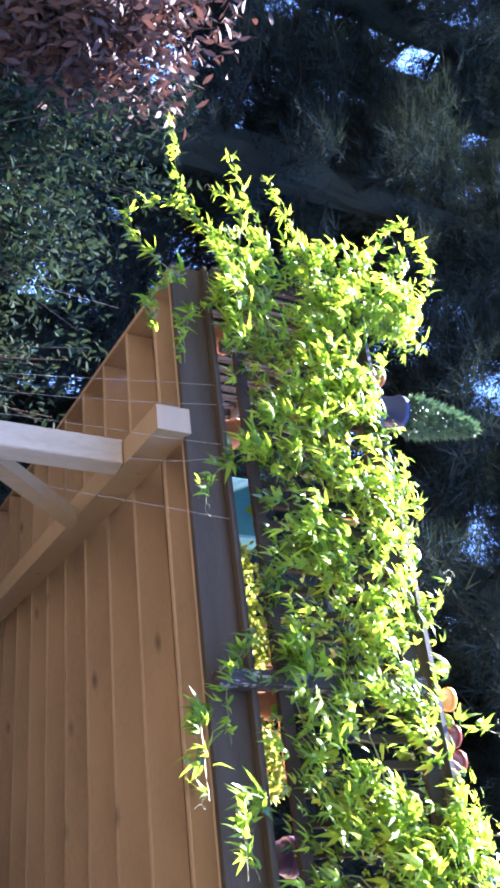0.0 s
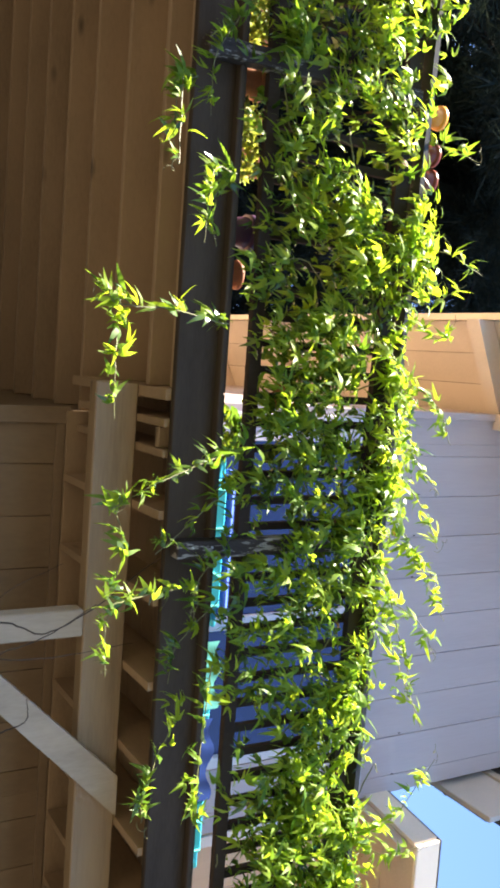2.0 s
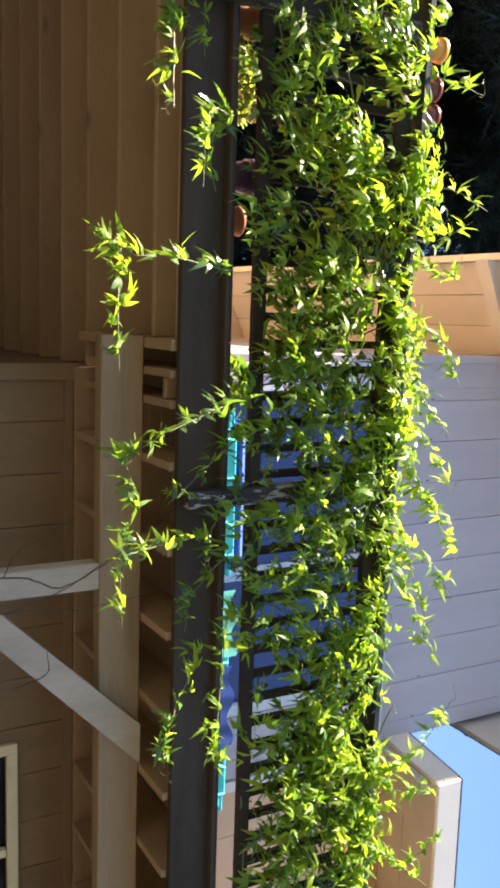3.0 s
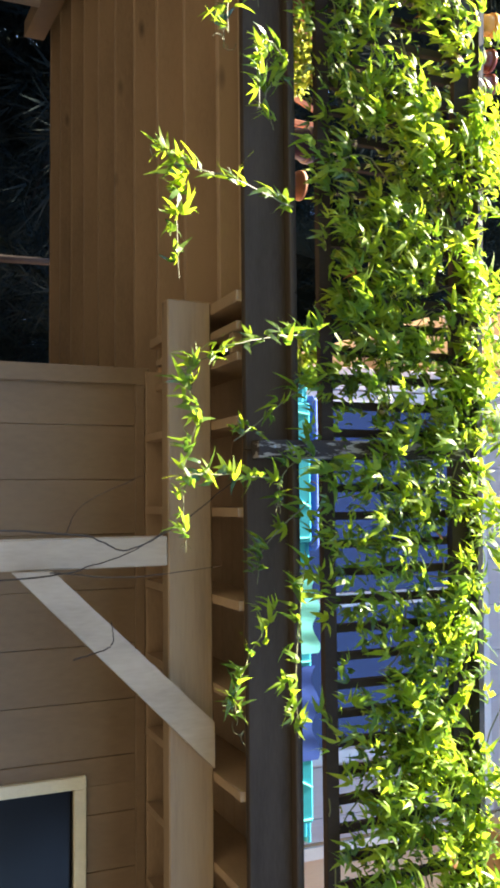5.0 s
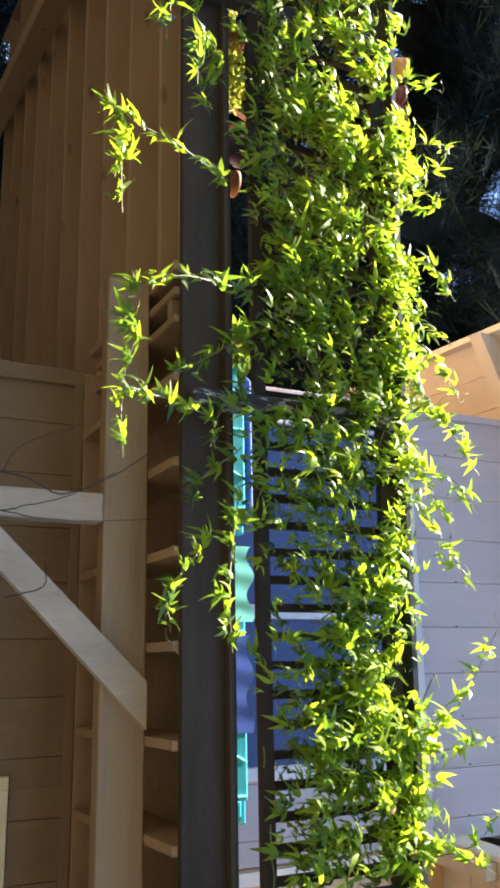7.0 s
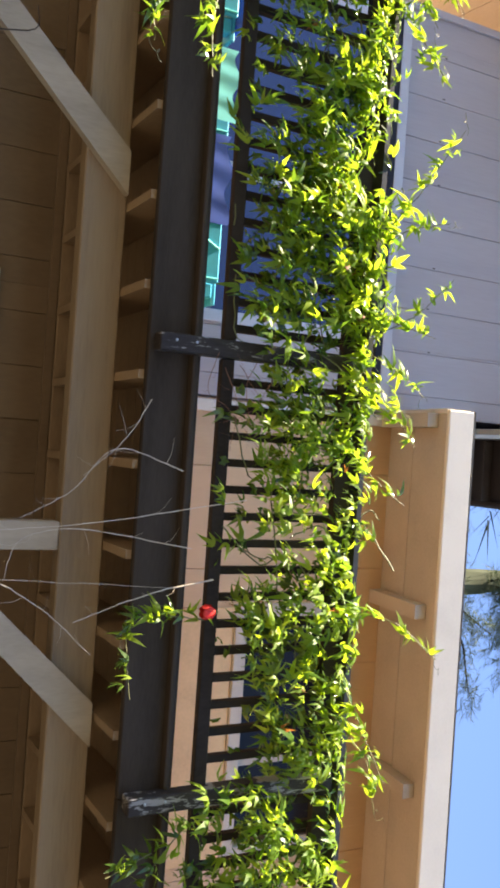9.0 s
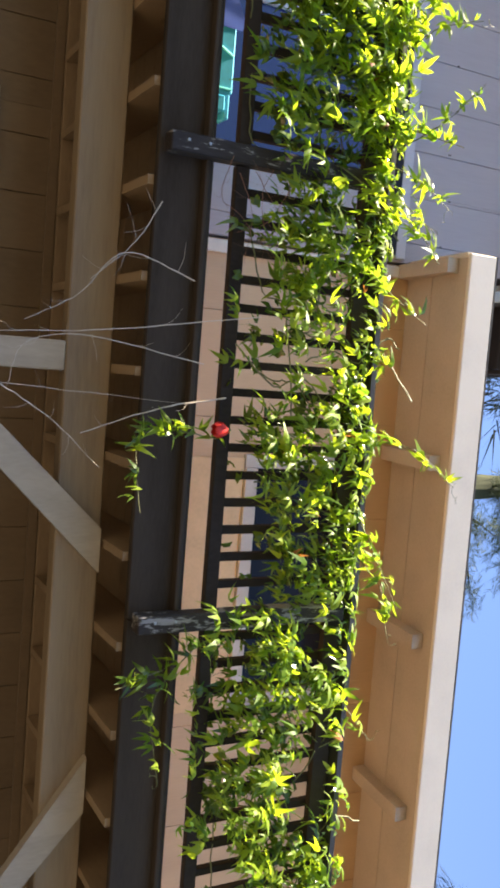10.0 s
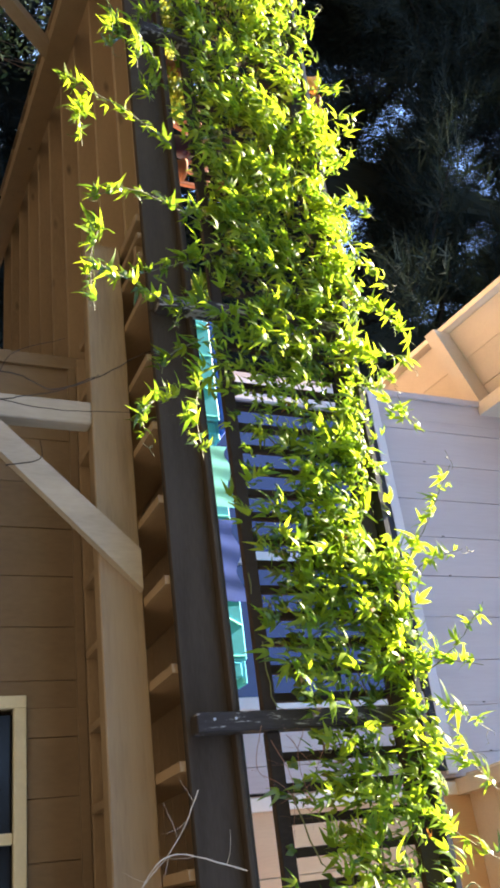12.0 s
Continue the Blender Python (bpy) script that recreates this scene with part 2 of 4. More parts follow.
def thing(name, at, label, category, group="", kind=""):
    ob = new(name)
    ob.empty_display_size = 0.1
    ob.location = at
    return tagged(ob, label, category, group, kind)


def slab(name, mat, *b, label="", category="", bevel=0.0):
    ob = new(name, mesh_of(name, box(bmesh.new(), *b, bevel), mat))
    return tagged(ob, label, category, "", "structure")


def sway(points, steps=8, wobble=0.02, rng=random):
    """A smooth line through points, with a little unrest."""
    pts = [Vector(p) for p in points]
    ext = [pts[0] * 2 - pts[1], *pts, pts[-1] * 2 - pts[-2]]
    out = []
    for i in range(1, len(ext) - 2):
        p0, p1, p2, p3 = ext[i - 1 : i + 3]
        for s in range(steps):
            u = s / steps
            q = 0.5 * ((2 * p1) + (p2 - p0) * u + (2 * p0 - 5 * p1 + 4 * p2 - p3) * u * u + (3 * p1 - p0 - 3 * p2 + p3) * u ** 3)
            out.append(q + Vector((rng.uniform(-1, 1), rng.uniform(-1, 1), rng.uniform(-1, 1))) * wobble)
    out.append(pts[-1])
    return out


# ---- ground and house ----
Z0 = -0.30          # ground
DECK = 2.945        # top of the deck boards
WALL = 1.225        # front of the house walls
CORNER = 1.88       # house corner beside the open part of the deck

bm = bmesh.new()
bmesh.ops.create_grid(bm, x_segments=40, y_segments=40, size=400)
for v in bm.verts:
    v.co.z = Z0
ob = new("ground", mesh_of("ground", bm, GROUND))
tagged(ob, "dry brown soil below the deck", "ground", "", "structure")


def cut(spans, holes):
    """Upright spans (z0, z1) less the holes that touch them."""
    for a, b in holes:
        spans = [s for lo, hi in spans for s in ((lo, min(hi, a)), (max(lo, b), hi)) if s[1] - s[0] > 0.01]
    return spans


def siding_wall(name, label, mat, x0, x1, y, z0, z1, first, openings=(), pitch=0.305, thick=0.16, top=None):
    """A wall faced with upright boards; openings are (x0, x1, z0, z1); top(x) trims the boards under a roof."""
    backing = bmesh.new()
    xs = sorted({x0, x1, *(v for o in openings for v in o[:2])})
    for a, b in zip(xs, xs[1:]):
        for lo, hi in cut([(z0, z1)], [(o[2], o[3]) for o in openings if o[0] < (a + b) / 2 < o[1]]):
            box(backing, a, b, y + 0.014, y + thick, lo, hi)
    wall = new(name, mesh_of(name, backing, mat))
    tagged(wall, label, "wall", "", "structure")
    edges, x = [x0], first
    while x < x1:
        if x > x0 + 0.02:
            edges.append(x)
        x += pitch
    edges.append(x1)
    for a, b in zip(edges, edges[1:]):
        cuts = sorted({a, b, *(v for o in openings for v in o[:2] if a < v < b)})
        for c, d in zip(cuts, cuts[1:]):
            hi_z = z1 if top is None else min(z1, top(c), top(d))
            for lo, hi in cut([(z0, hi_z)], [(o[2], o[3]) for o in openings if o[0] < (c + d) / 2 < o[1]]):
                l = 0.0018 if c == a else 0.0
                r = 0.0018 if d == b else 0.0
                dy = random.uniform(-0.0015, 0.0015)
                part("siding_board", box(bmesh.new(), c + l, d - r, y + dy, y + 0.013, lo, hi, 0.002), mat, wall)
    return wall


# the lower storey, in the shade of the deck
LOW_WIN = (4.007, 5.24, 1.20, 2.263)
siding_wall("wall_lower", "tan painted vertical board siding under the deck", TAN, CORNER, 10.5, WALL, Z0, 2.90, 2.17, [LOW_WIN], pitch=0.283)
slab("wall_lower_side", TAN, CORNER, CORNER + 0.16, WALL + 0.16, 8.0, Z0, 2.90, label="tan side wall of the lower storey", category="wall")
slab("trim_lower_corner", TAN, CORNER - 0.02, CORNER + 0.07, WALL - 0.022, WALL - 0.002, Z0, 2.66, label="tan corner board of the lower storey", category="trim", bevel=0.003)
slab("trim_lower_top", TAN, CORNER + 0.07, 10.5, WALL - 0.026, WALL - 0.003, 2.585, 2.633, label="tan trim board along the wall top", category="trim", bevel=0.003)


def window(name, x0, x1, z0, z1, y, mat, label, bars=(), glass=GLASS, frame_w=0.08):
    w = thing(name, ((x0 + x1) / 2, y, z0), label, "window", "", "structure")
    cx = (x0 + x1) / 2
    h = z1 - z0
    a = (x1 - x0) / 2
    for nm, b in (("window_frame", (-a - frame_w, -a, -0.03, 0.05, -frame_w, h + frame_w)), ("window_frame", (a, a + frame_w, -0.03, 0.05, -frame_w, h + frame_w)), ("window_head", (-a, a, -0.028, 0.05, h, h + frame_w)), ("window_sill", (-a, a, -0.045, 0.05, -frame_w, 0))):
        part(nm, box(bmesh.new(), *b, 0.004), mat, w)
    stops = [-a, *[u - cx for u in bars], a]
    for u in bars:
        part("mullion", box(bmesh.new(), u - cx - 0.025, u - cx + 0.025, 0.0, 0.05, 0, h, 0.003), mat, w)
    for p, q in zip(stops, stops[1:]):
        part("pane", box(bmesh.new(), p + 0.02, q - 0.02, 0.035, 0.041, 0.0, h), glass, w)
    return w


window("window_lower", *LOW_WIN, WALL, CREAM, "cream framed window with dark curtained glass", bars=(4.6,), glass=DARKGLASS, frame_w=0.062)
slab("room_lower", UNLIT, 3.7, 5.4, WALL + 0.162, WALL + 0.5, 0.9, 2.6, label="near-black slab standing in for the unlit lower room", category="interior")

# the upper storey: a grey gable, with a glazed door behind the railing
GX0, GX1 = 1.80, 4.49
EAVE_Z, SLOPE = 5.71, 0.50
EL, ER = 1.14, 4.52


def under(x):
    return EAVE_Z + SLOPE * (x - EL)


DOOR = (2.02, 4.06, DECK, 4.735)
siding_wall("wall_upper", "grey painted vertical board siding of the gable", GREY, GX0, GX1, WALL, 2.91, 7.6, 2.104, [DOOR], pitch=0.2818, top=lambda x: under(x) - 0.01)
slab("wall_upper_side", GREY, GX0, GX0 + 0.16, WALL + 0.16, 8.0, 2.91, 5.90, label="grey side wall of the upper storey", category="wall")
slab("wall_upper_far_side", GREY, GX1 - 0.16, GX1, WALL + 0.16, 8.0, 2.91, 7.2, label="grey side wall above the low roof", category="wall")
slab("trim_upper_corner", GREY, GX0 - 0.004, GX0 + 0.045, WALL - 0.022, WALL - 0.002, DECK, 5.95, label="grey corner board of the gable", category="trim", bevel=0.003)

for i in range(9):
    nail = lathe(bmesh.new(), [(0.005, 0.0), (0.005, 0.0015), (0.003, 0.002)], 6)
    bmesh.ops.rotate(nail, verts=nail.verts[:], matrix=Matrix.Rotation(math.pi / 2, 3, "X"))
    bmesh.ops.scale(nail, verts=nail.verts[:], vec=(0.9, 1, 2.6))
    bmesh.ops.translate(nail, verts=nail.verts[:], vec=(2.104 + 0.2818 * i - 0.012 + 0.008 * math.sin(5 * i), WALL - 0.0016, 5.14 + 0.02 * math.sin(3 * i)))
    if 2.104 + 0.2818 * i < GX1:
        part("nail", nail, DARKBROWN, bpy.data.objects["wall_upper"])

slider = thing("sliding_door", (3.15, WALL, DECK), "white framed sliding glass door mirroring blue sky", "door", "", "structure")
for nm, b in (("door_head", (-1.32, 1.32, -0.03, -0.001, 1.812, 1.886)), ("door_casing", (-1.302, -1.222, -0.03, -0.003, 0, 1.79)), ("door_jamb", (-1.214, -1.13, -0.025, 0.06, 0, 1.79)), ("door_jamb", (0.84, 0.91, -0.025, 0.06, 0, 1.79)), ("door_track", (-1.13, 0.84, -0.02, 0.06, 0.0, 0.04)), ("meeting_stile", (-0.04, 0.04, -0.01, 0.05, 0.04, 1.79))):
    part(nm, box(bmesh.new(), *b, 0.004), PALETRIM, slider)
for a, b in ((-1.13, -0.04), (0.04, 0.84)):
    part("pane", box(bmesh.new(), a, b, 0.02, 0.028, 0.04, 1.75), GLASS, slider)
# Black strip puts the shadowed slot below the door head into colour.
part("screen_rail", box(bmesh.new(), -1.29, 1.30, -0.034, -0.002, 1.758, 1.810, 0.003), UNLIT, slider, "black strip drawn as the shadow slot under the door head")
slab("room_upper", UNLIT, 1.9, 4.35, WALL + 0.165, WALL + 0.6, DECK, 4.85, label="near-black slab standing in for the unlit room past the door", category="interior")

# the roof over the grey gable: one slope, its boards and rafters seen from below at the open eave
roof = thing("upper_roof", (EL, 0.40, 5.80), "peach painted open eave under dark shingles", "roof", "", "structure")
roof.rotation_euler = (radians(-6.2), 0, 0)
Y0, Y1 = 0.05, 7.5
n = 15
run = ER - EL
for i in range(n):
    a, b = run * i / n + 0.002, run * (i + 1) / n - 0.002
    o = [(a, SLOPE * a), (b, SLOPE * b), (b, SLOPE * b + 0.03), (a, SLOPE * a + 0.03)]
    # The forward reach beyond 0.95 m is unseen, added to shade the gable wall.
    part("soffit_board", prism(bmesh.new(), o, "y", Y0 if b < 0.95 else -0.02, Y1), SOFFIT, roof)
part("shingles", prism(bmesh.new(), [(-0.05, -0.02 + 0.032), (run, SLOPE * run + 0.034), (run, SLOPE * run + 0.07), (-0.05, 0.045)], "y", 0.0, Y1), ROOF, roof)
part("eave_board", box(bmesh.new(), -0.05, -0.002, Y0, Y1, -0.075, 0.012, 0.003), WHITE, roof)
for y in (0.90, 2.1, 3.3, 4.5):
    o = [(0.004, -0.10), (0.004, -0.008), (0.012, -0.004), (0.9, SLOPE * 0.88), (0.9, SLOPE * 0.88 - 0.18), (0.0, -0.17)]
    part("rafter", prism(bmesh.new(), o, "y", y - 0.055, y + 0.055), SOFFIT, roof)
part("lookout", box(bmesh.new(), 0.66, 0.77, Y0 + 0.01, 1.0, 0.06, 0.29, 0.005), SOFFIT, roof)

part("barge_board", prism(bmesh.new(), [(-0.05, -0.05), (0.90, 0.40), (0.90, 0.51), (-0.05, 0.035)], "y", Y0 - 0.03, Y0 - 0.002), WHITE, roof)

# a short boxed eave on the far side of the gable
eave = thing("side_eave", (4.54, 0.40, 5.62), "narrow boxed eave with a dark underside", "roof", "", "structure")
part("barge_board", box(bmesh.new(), 0.0, 0.04, 0.35, 5.0, 0.0, 0.46, 0.004), SOFFIT, eave)
part("rake_trim", box(bmesh.new(), -0.018, 0.04, 0.34, 5.0, 0.462, 0.53, 0.004), EAVE, eave)
# Underside, frieze, eave board and rafters are dark brown; the barge board is peach.
part("soffit_panel", box(bmesh.new(), 0.042, 0.53, 1.10, 5.0, 0.80, 0.83), DARKBROWN, eave)
part("frieze_board", box(bmesh.new(), 0.0, 0.04, 0.35, 5.0, 0.532, 0.798, 0.004), DARKBROWN, eave)
part("eave_board", box(bmesh.new(), 0.532, 0.57, 1.10, 5.0, 0.77, 0.86, 0.004), DARKBROWN, eave)
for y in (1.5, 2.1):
    part("rafter", box(bmesh.new(), 0.05, 0.53, y, y + 0.045, 0.70, 0.798, 0.004), DARKBROWN, eave)
part("shingles", prism(bmesh.new(), [(-0.03, 0.862), (0.59, 0.862), (0.59, 0.89), (-0.03, 0.89)], "y", 0.33, 5.0), ROOF, eave)

# the low wing beside it
WX0 = 4.50
WY = 1.25
WIN_W = (5.80, 7.18, 3.92, 4.61)
siding_wall("wall_wing", "pinkish beige painted wall of the low wing", WING, WX0, 11.5, WY, 2.91, 5.0, 4.9, [WIN_W], pitch=0.61)
slab("trim_wing_corner", WHITE, WX0 + 0.012, WX0 + 0.082, WY - 0.025, WY - 0.002, DECK, 4.88, label="white corner board of the low wing", category="trim", bevel=0.003)
wing_window = window("window_wing", *WIN_W, WY, SOFFIT, "tan framed window with dark glass beside the deck", bars=(6.68,), glass=DARKGLASS)
# Peach panel added for the lit patch of wall below the window.
part("apron_panel", box(bmesh.new(), -0.75, 0.76, -0.024, -0.004, DECK - WIN_W[2] + 0.003, -0.083, 0.004), LITPEACH, wing_window, "peach board standing in for the lit wall below the window")
slab("room_wing", UNLIT, 5.6, 7.4, WY + 0.165, WY + 0.5, DECK, 4.85, label="near-black slab standing in for the unlit wing room", category="interior")
wing = thing("wing_roof", (WX0, 0.67, 4.834), "open eave with peach boards and a pale gutter board", "roof", "", "structure")
WS = 0.13
LEN = 7.5
for i in range(2):
    a, b = ((-0.068, 0.284), (0.29, 0.575))[i]
    part("soffit_board", prism(bmesh.new(), [(a, 0.0 + WS * a), (b, WS * b), (b, 0.03 + WS * b), (a, 0.03 + WS * a)], "x", 0.0, LEN), EAVE, wing)
part("gutter_board", box(bmesh.new(), -0.02, LEN, -0.10, -0.07, -0.014, 0.176, 0.006), WHITE, wing)
part("barge_board", prism(bmesh.new(), [(-0.066, -0.01), (0.575, 0.07), (0.575, 0.262), (-0.066, 0.172)], "x", -0.03, -0.003), WHITE, wing)
for x in [0.0, 1.14, 2.20, 3.26, 4.32, 5.38]:
    w = 0.085
    part("rafter", prism(bmesh.new(), [(0.01, -0.085), (0.012, -0.004), (0.57, WS * 0.57 - 0.006), (0.57, -0.09 + WS * 0.57)], "x", x, x + w), EAVE, wing)
part("shingles", prism(bmesh.new(), [(-0.098, 0.179), (2.6, 0.55), (2.6, 0.58), (-0.098, 0.187)], "x", -0.022, LEN), ROOF, wing)

# ---- deck ----
deck = thing("deck", (0, 0, Z0), "raised deck with tan framing and dark rim board", "deck", "", "structure")
dz = -Z0
XL, XR = -2.19, 9.2
SKEW = -0.18       # the open end of the deck runs back at a slant


def timber(name, mat, *b, bevel=0.004, label=""):
    x0, x1, y0, y1, z0, z1 = b
    return part(name, box(bmesh.new(), x0, x1, y0, y1, z0 + dz, z1 + dz, bevel), mat, deck, label)


for a, b in ((XL, 2.359), (2.361, 6.279), (6.281, XR)):
    timber("rim_joist", DARK, a, b, 0.0, 0.038, 2.712, 2.915, label="dark stained rim board")
timber("rim_trim", DARK, XL, XR, -0.048, -0.001, 2.896, 2.9175, label="dark stained edge strip")
JOISTS = [2.235 + 0.379 * i for i in range(19)]
for x in JOISTS:
    # each joist is notched over the beam
    o = [(0.040, 2.69 + dz), (0.436, 2.69 + dz), (0.436, 2.635 + dz), (WALL - 0.04, 2.635 + dz), (WALL - 0.04, 2.913 + dz), (0.040, 2.913 + dz)]
    part("joist", prism(bmesh.new(), o, "x", x - 0.019, x + 0.019), TAN_JOIST, deck)
timber("ledger", TAN_JOIST, CORNER, XR, WALL - 0.039, WALL - 0.003, 2.636, 2.913)
timber("end_joist", TAN_JOIST, 1.69, 1.74, 0.040, 1.30, 2.69, 2.913)
for x in (1.82, 1.95):
    timber("joist", TAN_JOIST, x, x + 0.036, 0.040, WALL - 0.04, 2.69, 2.913)
timber("blocking", TAN_JOIST, 1.858, 1.948, 0.10, 0.138, 2.695, 2.913)
for i in range(10):
    y = 0.342 + 0.467 * i
    timber("joist", TAN_JOIST, XL + 0.03 + SKEW * y, 1.688 if y < WALL else CORNER - 0.003, y - 0.019, y + 0.019, 2.728, 2.913)
timber("inner_rim", TAN_JOIST, XL + 0.03, 1.688, 0.040, 0.078, 2.72, 2.913)
part("side_rim", prism(bmesh.new(), [(XL + SKEW * y + d, y) for y, d in ((0.04, -0.008), (0.04, 0.028), (5.0, 0.028), (5.0, -0.008))], "z", 2.728 + dz, 2.913 + dz), TAN_JOIST, deck)
timber("beam", TAN_BEAM, 1.682, XR, 0.340, 0.430, 2.488, 2.688, bevel=0.006, label="tan beam under the joists")
part("cross_beam", prism(bmesh.new(), [(-1.122, -0.04), (-0.972, -0.04), (-0.972 - 0.165 * 4.94, 4.9), (-1.122 - 0.165 * 4.94, 4.9)], "z", 2.545 + dz, 2.726 + dz), TAN_BEAM, deck, "tan cross beam with a sunlit end")
for x in (2.715, 5.165, 7.62):
    timber("post", PALE, x, x + 0.126, 0.340, 0.430, Z0, 2.486, bevel=0.006)
    if x < 7:
        o = [(x + 0.128, 1.99 + dz), (x + 0.795, 2.676 + dz), (x + 0.99, 2.676 + dz), (x + 0.128, 1.83 + dz)]
    else:
        o = [(x - 0.002, 2.22 + dz), (x - 0.002, 2.35 + dz), (x - 0.38, 2.676 + dz), (x - 0.635, 2.676 + dz)]
    part("brace", prism(bmesh.new(), o, "y", 0.290, 0.339), PALE, deck)
timber("post", PALE, -1.215, -1.06, 0.45, 0.59, Z0, 2.543, bevel=0.006)
timber("post", PALE, -1.79, -1.635, 3.95, 4.09, Z0, 2.543, bevel=0.006)
o = [(0.592, 1.75 + dz), (1.30, 2.54 + dz), (1.44, 2.54 + dz), (0.592, 1.60 + dz)]
part("brace", prism(bmesh.new(), o, "x", -1.24, -1.15), TAN_BEAM, deck)
for i in range(10):
    y0 = -0.012 + 0.1385 * i
    if y0 + 0.10 < WALL:
        timber("deck_board", DARK if i == 0 else TAN_JOIST, 1.70, XR, y0 if i else -0.014, min(y0 + 0.1378, WALL - 0.004), 2.9185, DECK, bevel=0.003)
for i in range(27):
    x0 = XL + 0.1439 * i
    timber("deck_board", TAN_JOIST, x0, x0 + 0.1432, 0.128, 5.0, 2.917, DECK, bevel=0.003)
for i in range(1, 7):
    x0 = XL - 0.1444 * i
    timber("deck_board", TAN_JOIST, x0, x0 + 0.1437, max(0.128, (XL - x0 - 0.07) / -SKEW), 5.0, 2.917, DECK, bevel=0.003)
timber("deck_board", TAN_JOIST, 1.696, CORNER, 1.24, 5.0, 2.917, DECK, bevel=0.003)
timber("deck_board", DARK, XL, 1.698, -0.014, 0.124, 2.9185, DECK, bevel=0.003)

# ---- railing ----
rail = thing("railing", (0, 0, DECK), "dark stained deck railing overgrown with vine", "railing", "", "structure")
RPOSTS = [-2.15, -1.60, 0.30, 2.36, 4.376, 6.28, 8.18]


def cap_top(x):
    """The rail cap's top above the deck: it climbs slowly towards the open end."""
    return float(np.interp(x, [-2.1, 0.3, 2.36, 4.376, 9.0], [1.0, 0.925, 0.85, 0.812, 0.812]))


def sloped(bm, x0, x1, y0, y1, drop, thick):
    """A rail between two posts that keeps its distance below the cap's top."""
    a, b = cap_top(x0) - drop, cap_top(x1) - drop
    return prism(bm, [(x0, a - thick), (x1, b - thick), (x1, b), (x0, a)], "y", y0, y1)


for i, x in enumerate(RPOSTS):
    post = part("rail_post", box(bmesh.new(), x - 0.038, x + 0.038, -0.10 if x > 0 else -0.064, -0.024, -0.222 if x > 0 else 0.002, cap_top(x) - 0.05, 0.005), RAILPOST, rail)
    for z in (-0.15, -0.06) if x > 2 else ():
        bm = lathe(bmesh.new(), [(0.006, 0.0), (0.006, 0.003), (0.004, 0.005)], 8)
        bmesh.ops.rotate(bm, verts=bm.verts[:], matrix=Matrix.Rotation(math.pi / 2, 3, "X"))
        bmesh.ops.translate(bm, verts=bm.verts[:], vec=(x - 0.01, -0.10, z))
        part("bolt", bm, METAL, post, "small galvanised bolt head")
for a, b in zip(RPOSTS[:-1], RPOSTS[1:]):
    part("bottom_rail", box(bmesh.new(), a + 0.040, b - 0.040, -0.062, -0.024, 0.080, 0.140, 0.004), RAILDARK, rail)
    part("top_rail", sloped(bmesh.new(), a + 0.040, b - 0.040, -0.062, -0.024, 0.042, 0.08), RAILDARK, rail)
for a, b in zip([XL - 0.02, *RPOSTS[2:-1]], [*RPOSTS[2:-1], 9.0]):
    part("rail_cap", sloped(bmesh.new(), a, b - 0.002, -0.115, 0.012, 0.0, 0.026), CAPGREY, rail)
x = 4.741 - 0.117 * 57
while x < 8.9:
    if min(abs(x - p) for p in RPOSTS) > 0.06:
        part("baluster", box(bmesh.new(), x - 0.017, x + 0.017, -0.022, 0.012, 0.10, cap_top(x) - 0.05, 0.002), RAILDARK, rail)
    x += 0.117
for y in (1.7, 3.4, 4.9):
    e = XL + SKEW * y
    part("rail_post", box(bmesh.new(), e - 0.04, e + 0.04, y - 0.04, y + 0.04, -0.02, 0.955, 0.005), RAILDARK, rail)
for name, lo, hi, z0, z1, mat in (("rail_cap", -0.06, 0.06, 0.962, 0.998, CAPGREY), ("bottom_rail", -0.03, 0.008, 0.055, 0.135, RAILDARK)):
    part(name, prism(bmesh.new(), [(XL + lo, 0.014), (XL + hi, 0.014), (XL + hi + SKEW * 4.95, 4.95), (XL + lo + SKEW * 4.95, 4.95)], "z", z0, z1), mat, rail)
for i in range(36):
    y = 0.12 + i * 0.13
    e = XL + SKEW * y
    part("baluster", box(bmesh.new(), e - 0.03, e + 0.005, y, y + 0.035, 0.136, 0.96, 0.002), RAILDARK, rail)


# ---- things on the deck ----
def flower_pot(name, at, r, h, mat, label, plant=True):
    p = thing(name, at, label, "flower pot")
    body = [(r * 0.68, 0), (r * 0.95, h * 0.8), (r * 0.93, h * 0.86), (0.001, h * 0.86)]
    pot = part("pot", lathe(bmesh.new(), body, 20), mat, p, smooth=True)
    part("rim", lathe(bmesh.new(), [(r * 0.951, h * 0.8), (r * 1.08, h * 0.8), (r * 1.1, h), (r * 0.96, h), (r * 0.931, h * 0.86)], 20), mat, pot, smooth=True)
    part("soil", lathe(bmesh.new(), [(r * 0.92, h * 0.861), (r * 0.5, h * 0.88), (0.001, h * 0.89)], 14), SOIL, p)
    return p


flower_pot("flower_pot", (-1.62, -0.04, DECK + cap_top(-1.62)), 0.05, 0.10, TERRA, "small rust-coloured flower pot among vine leaves")
flower_pot("flower_pot", (0.35, -0.05, DECK + cap_top(0.41)), 0.052, 0.105, ORANGE, "orange glazed flower pot on the rail cap")
flower_pot("flower_pot", (0.525, -0.05, DECK + cap_top(0.58)), 0.050, 0.09, REDGLAZE, "dark red glazed flower pot on the rail cap")
flower_pot("flower_pot", (0.645, -0.05, DECK + cap_top(0.70)), 0.050, 0.09, REDGLAZE, "dark red glazed flower pot beside its twin")
flower_pot("flower_pot", (0.345, 0.12, DECK), 0.066, 0.14, TERRA, "terracotta flower pot behind the balusters")
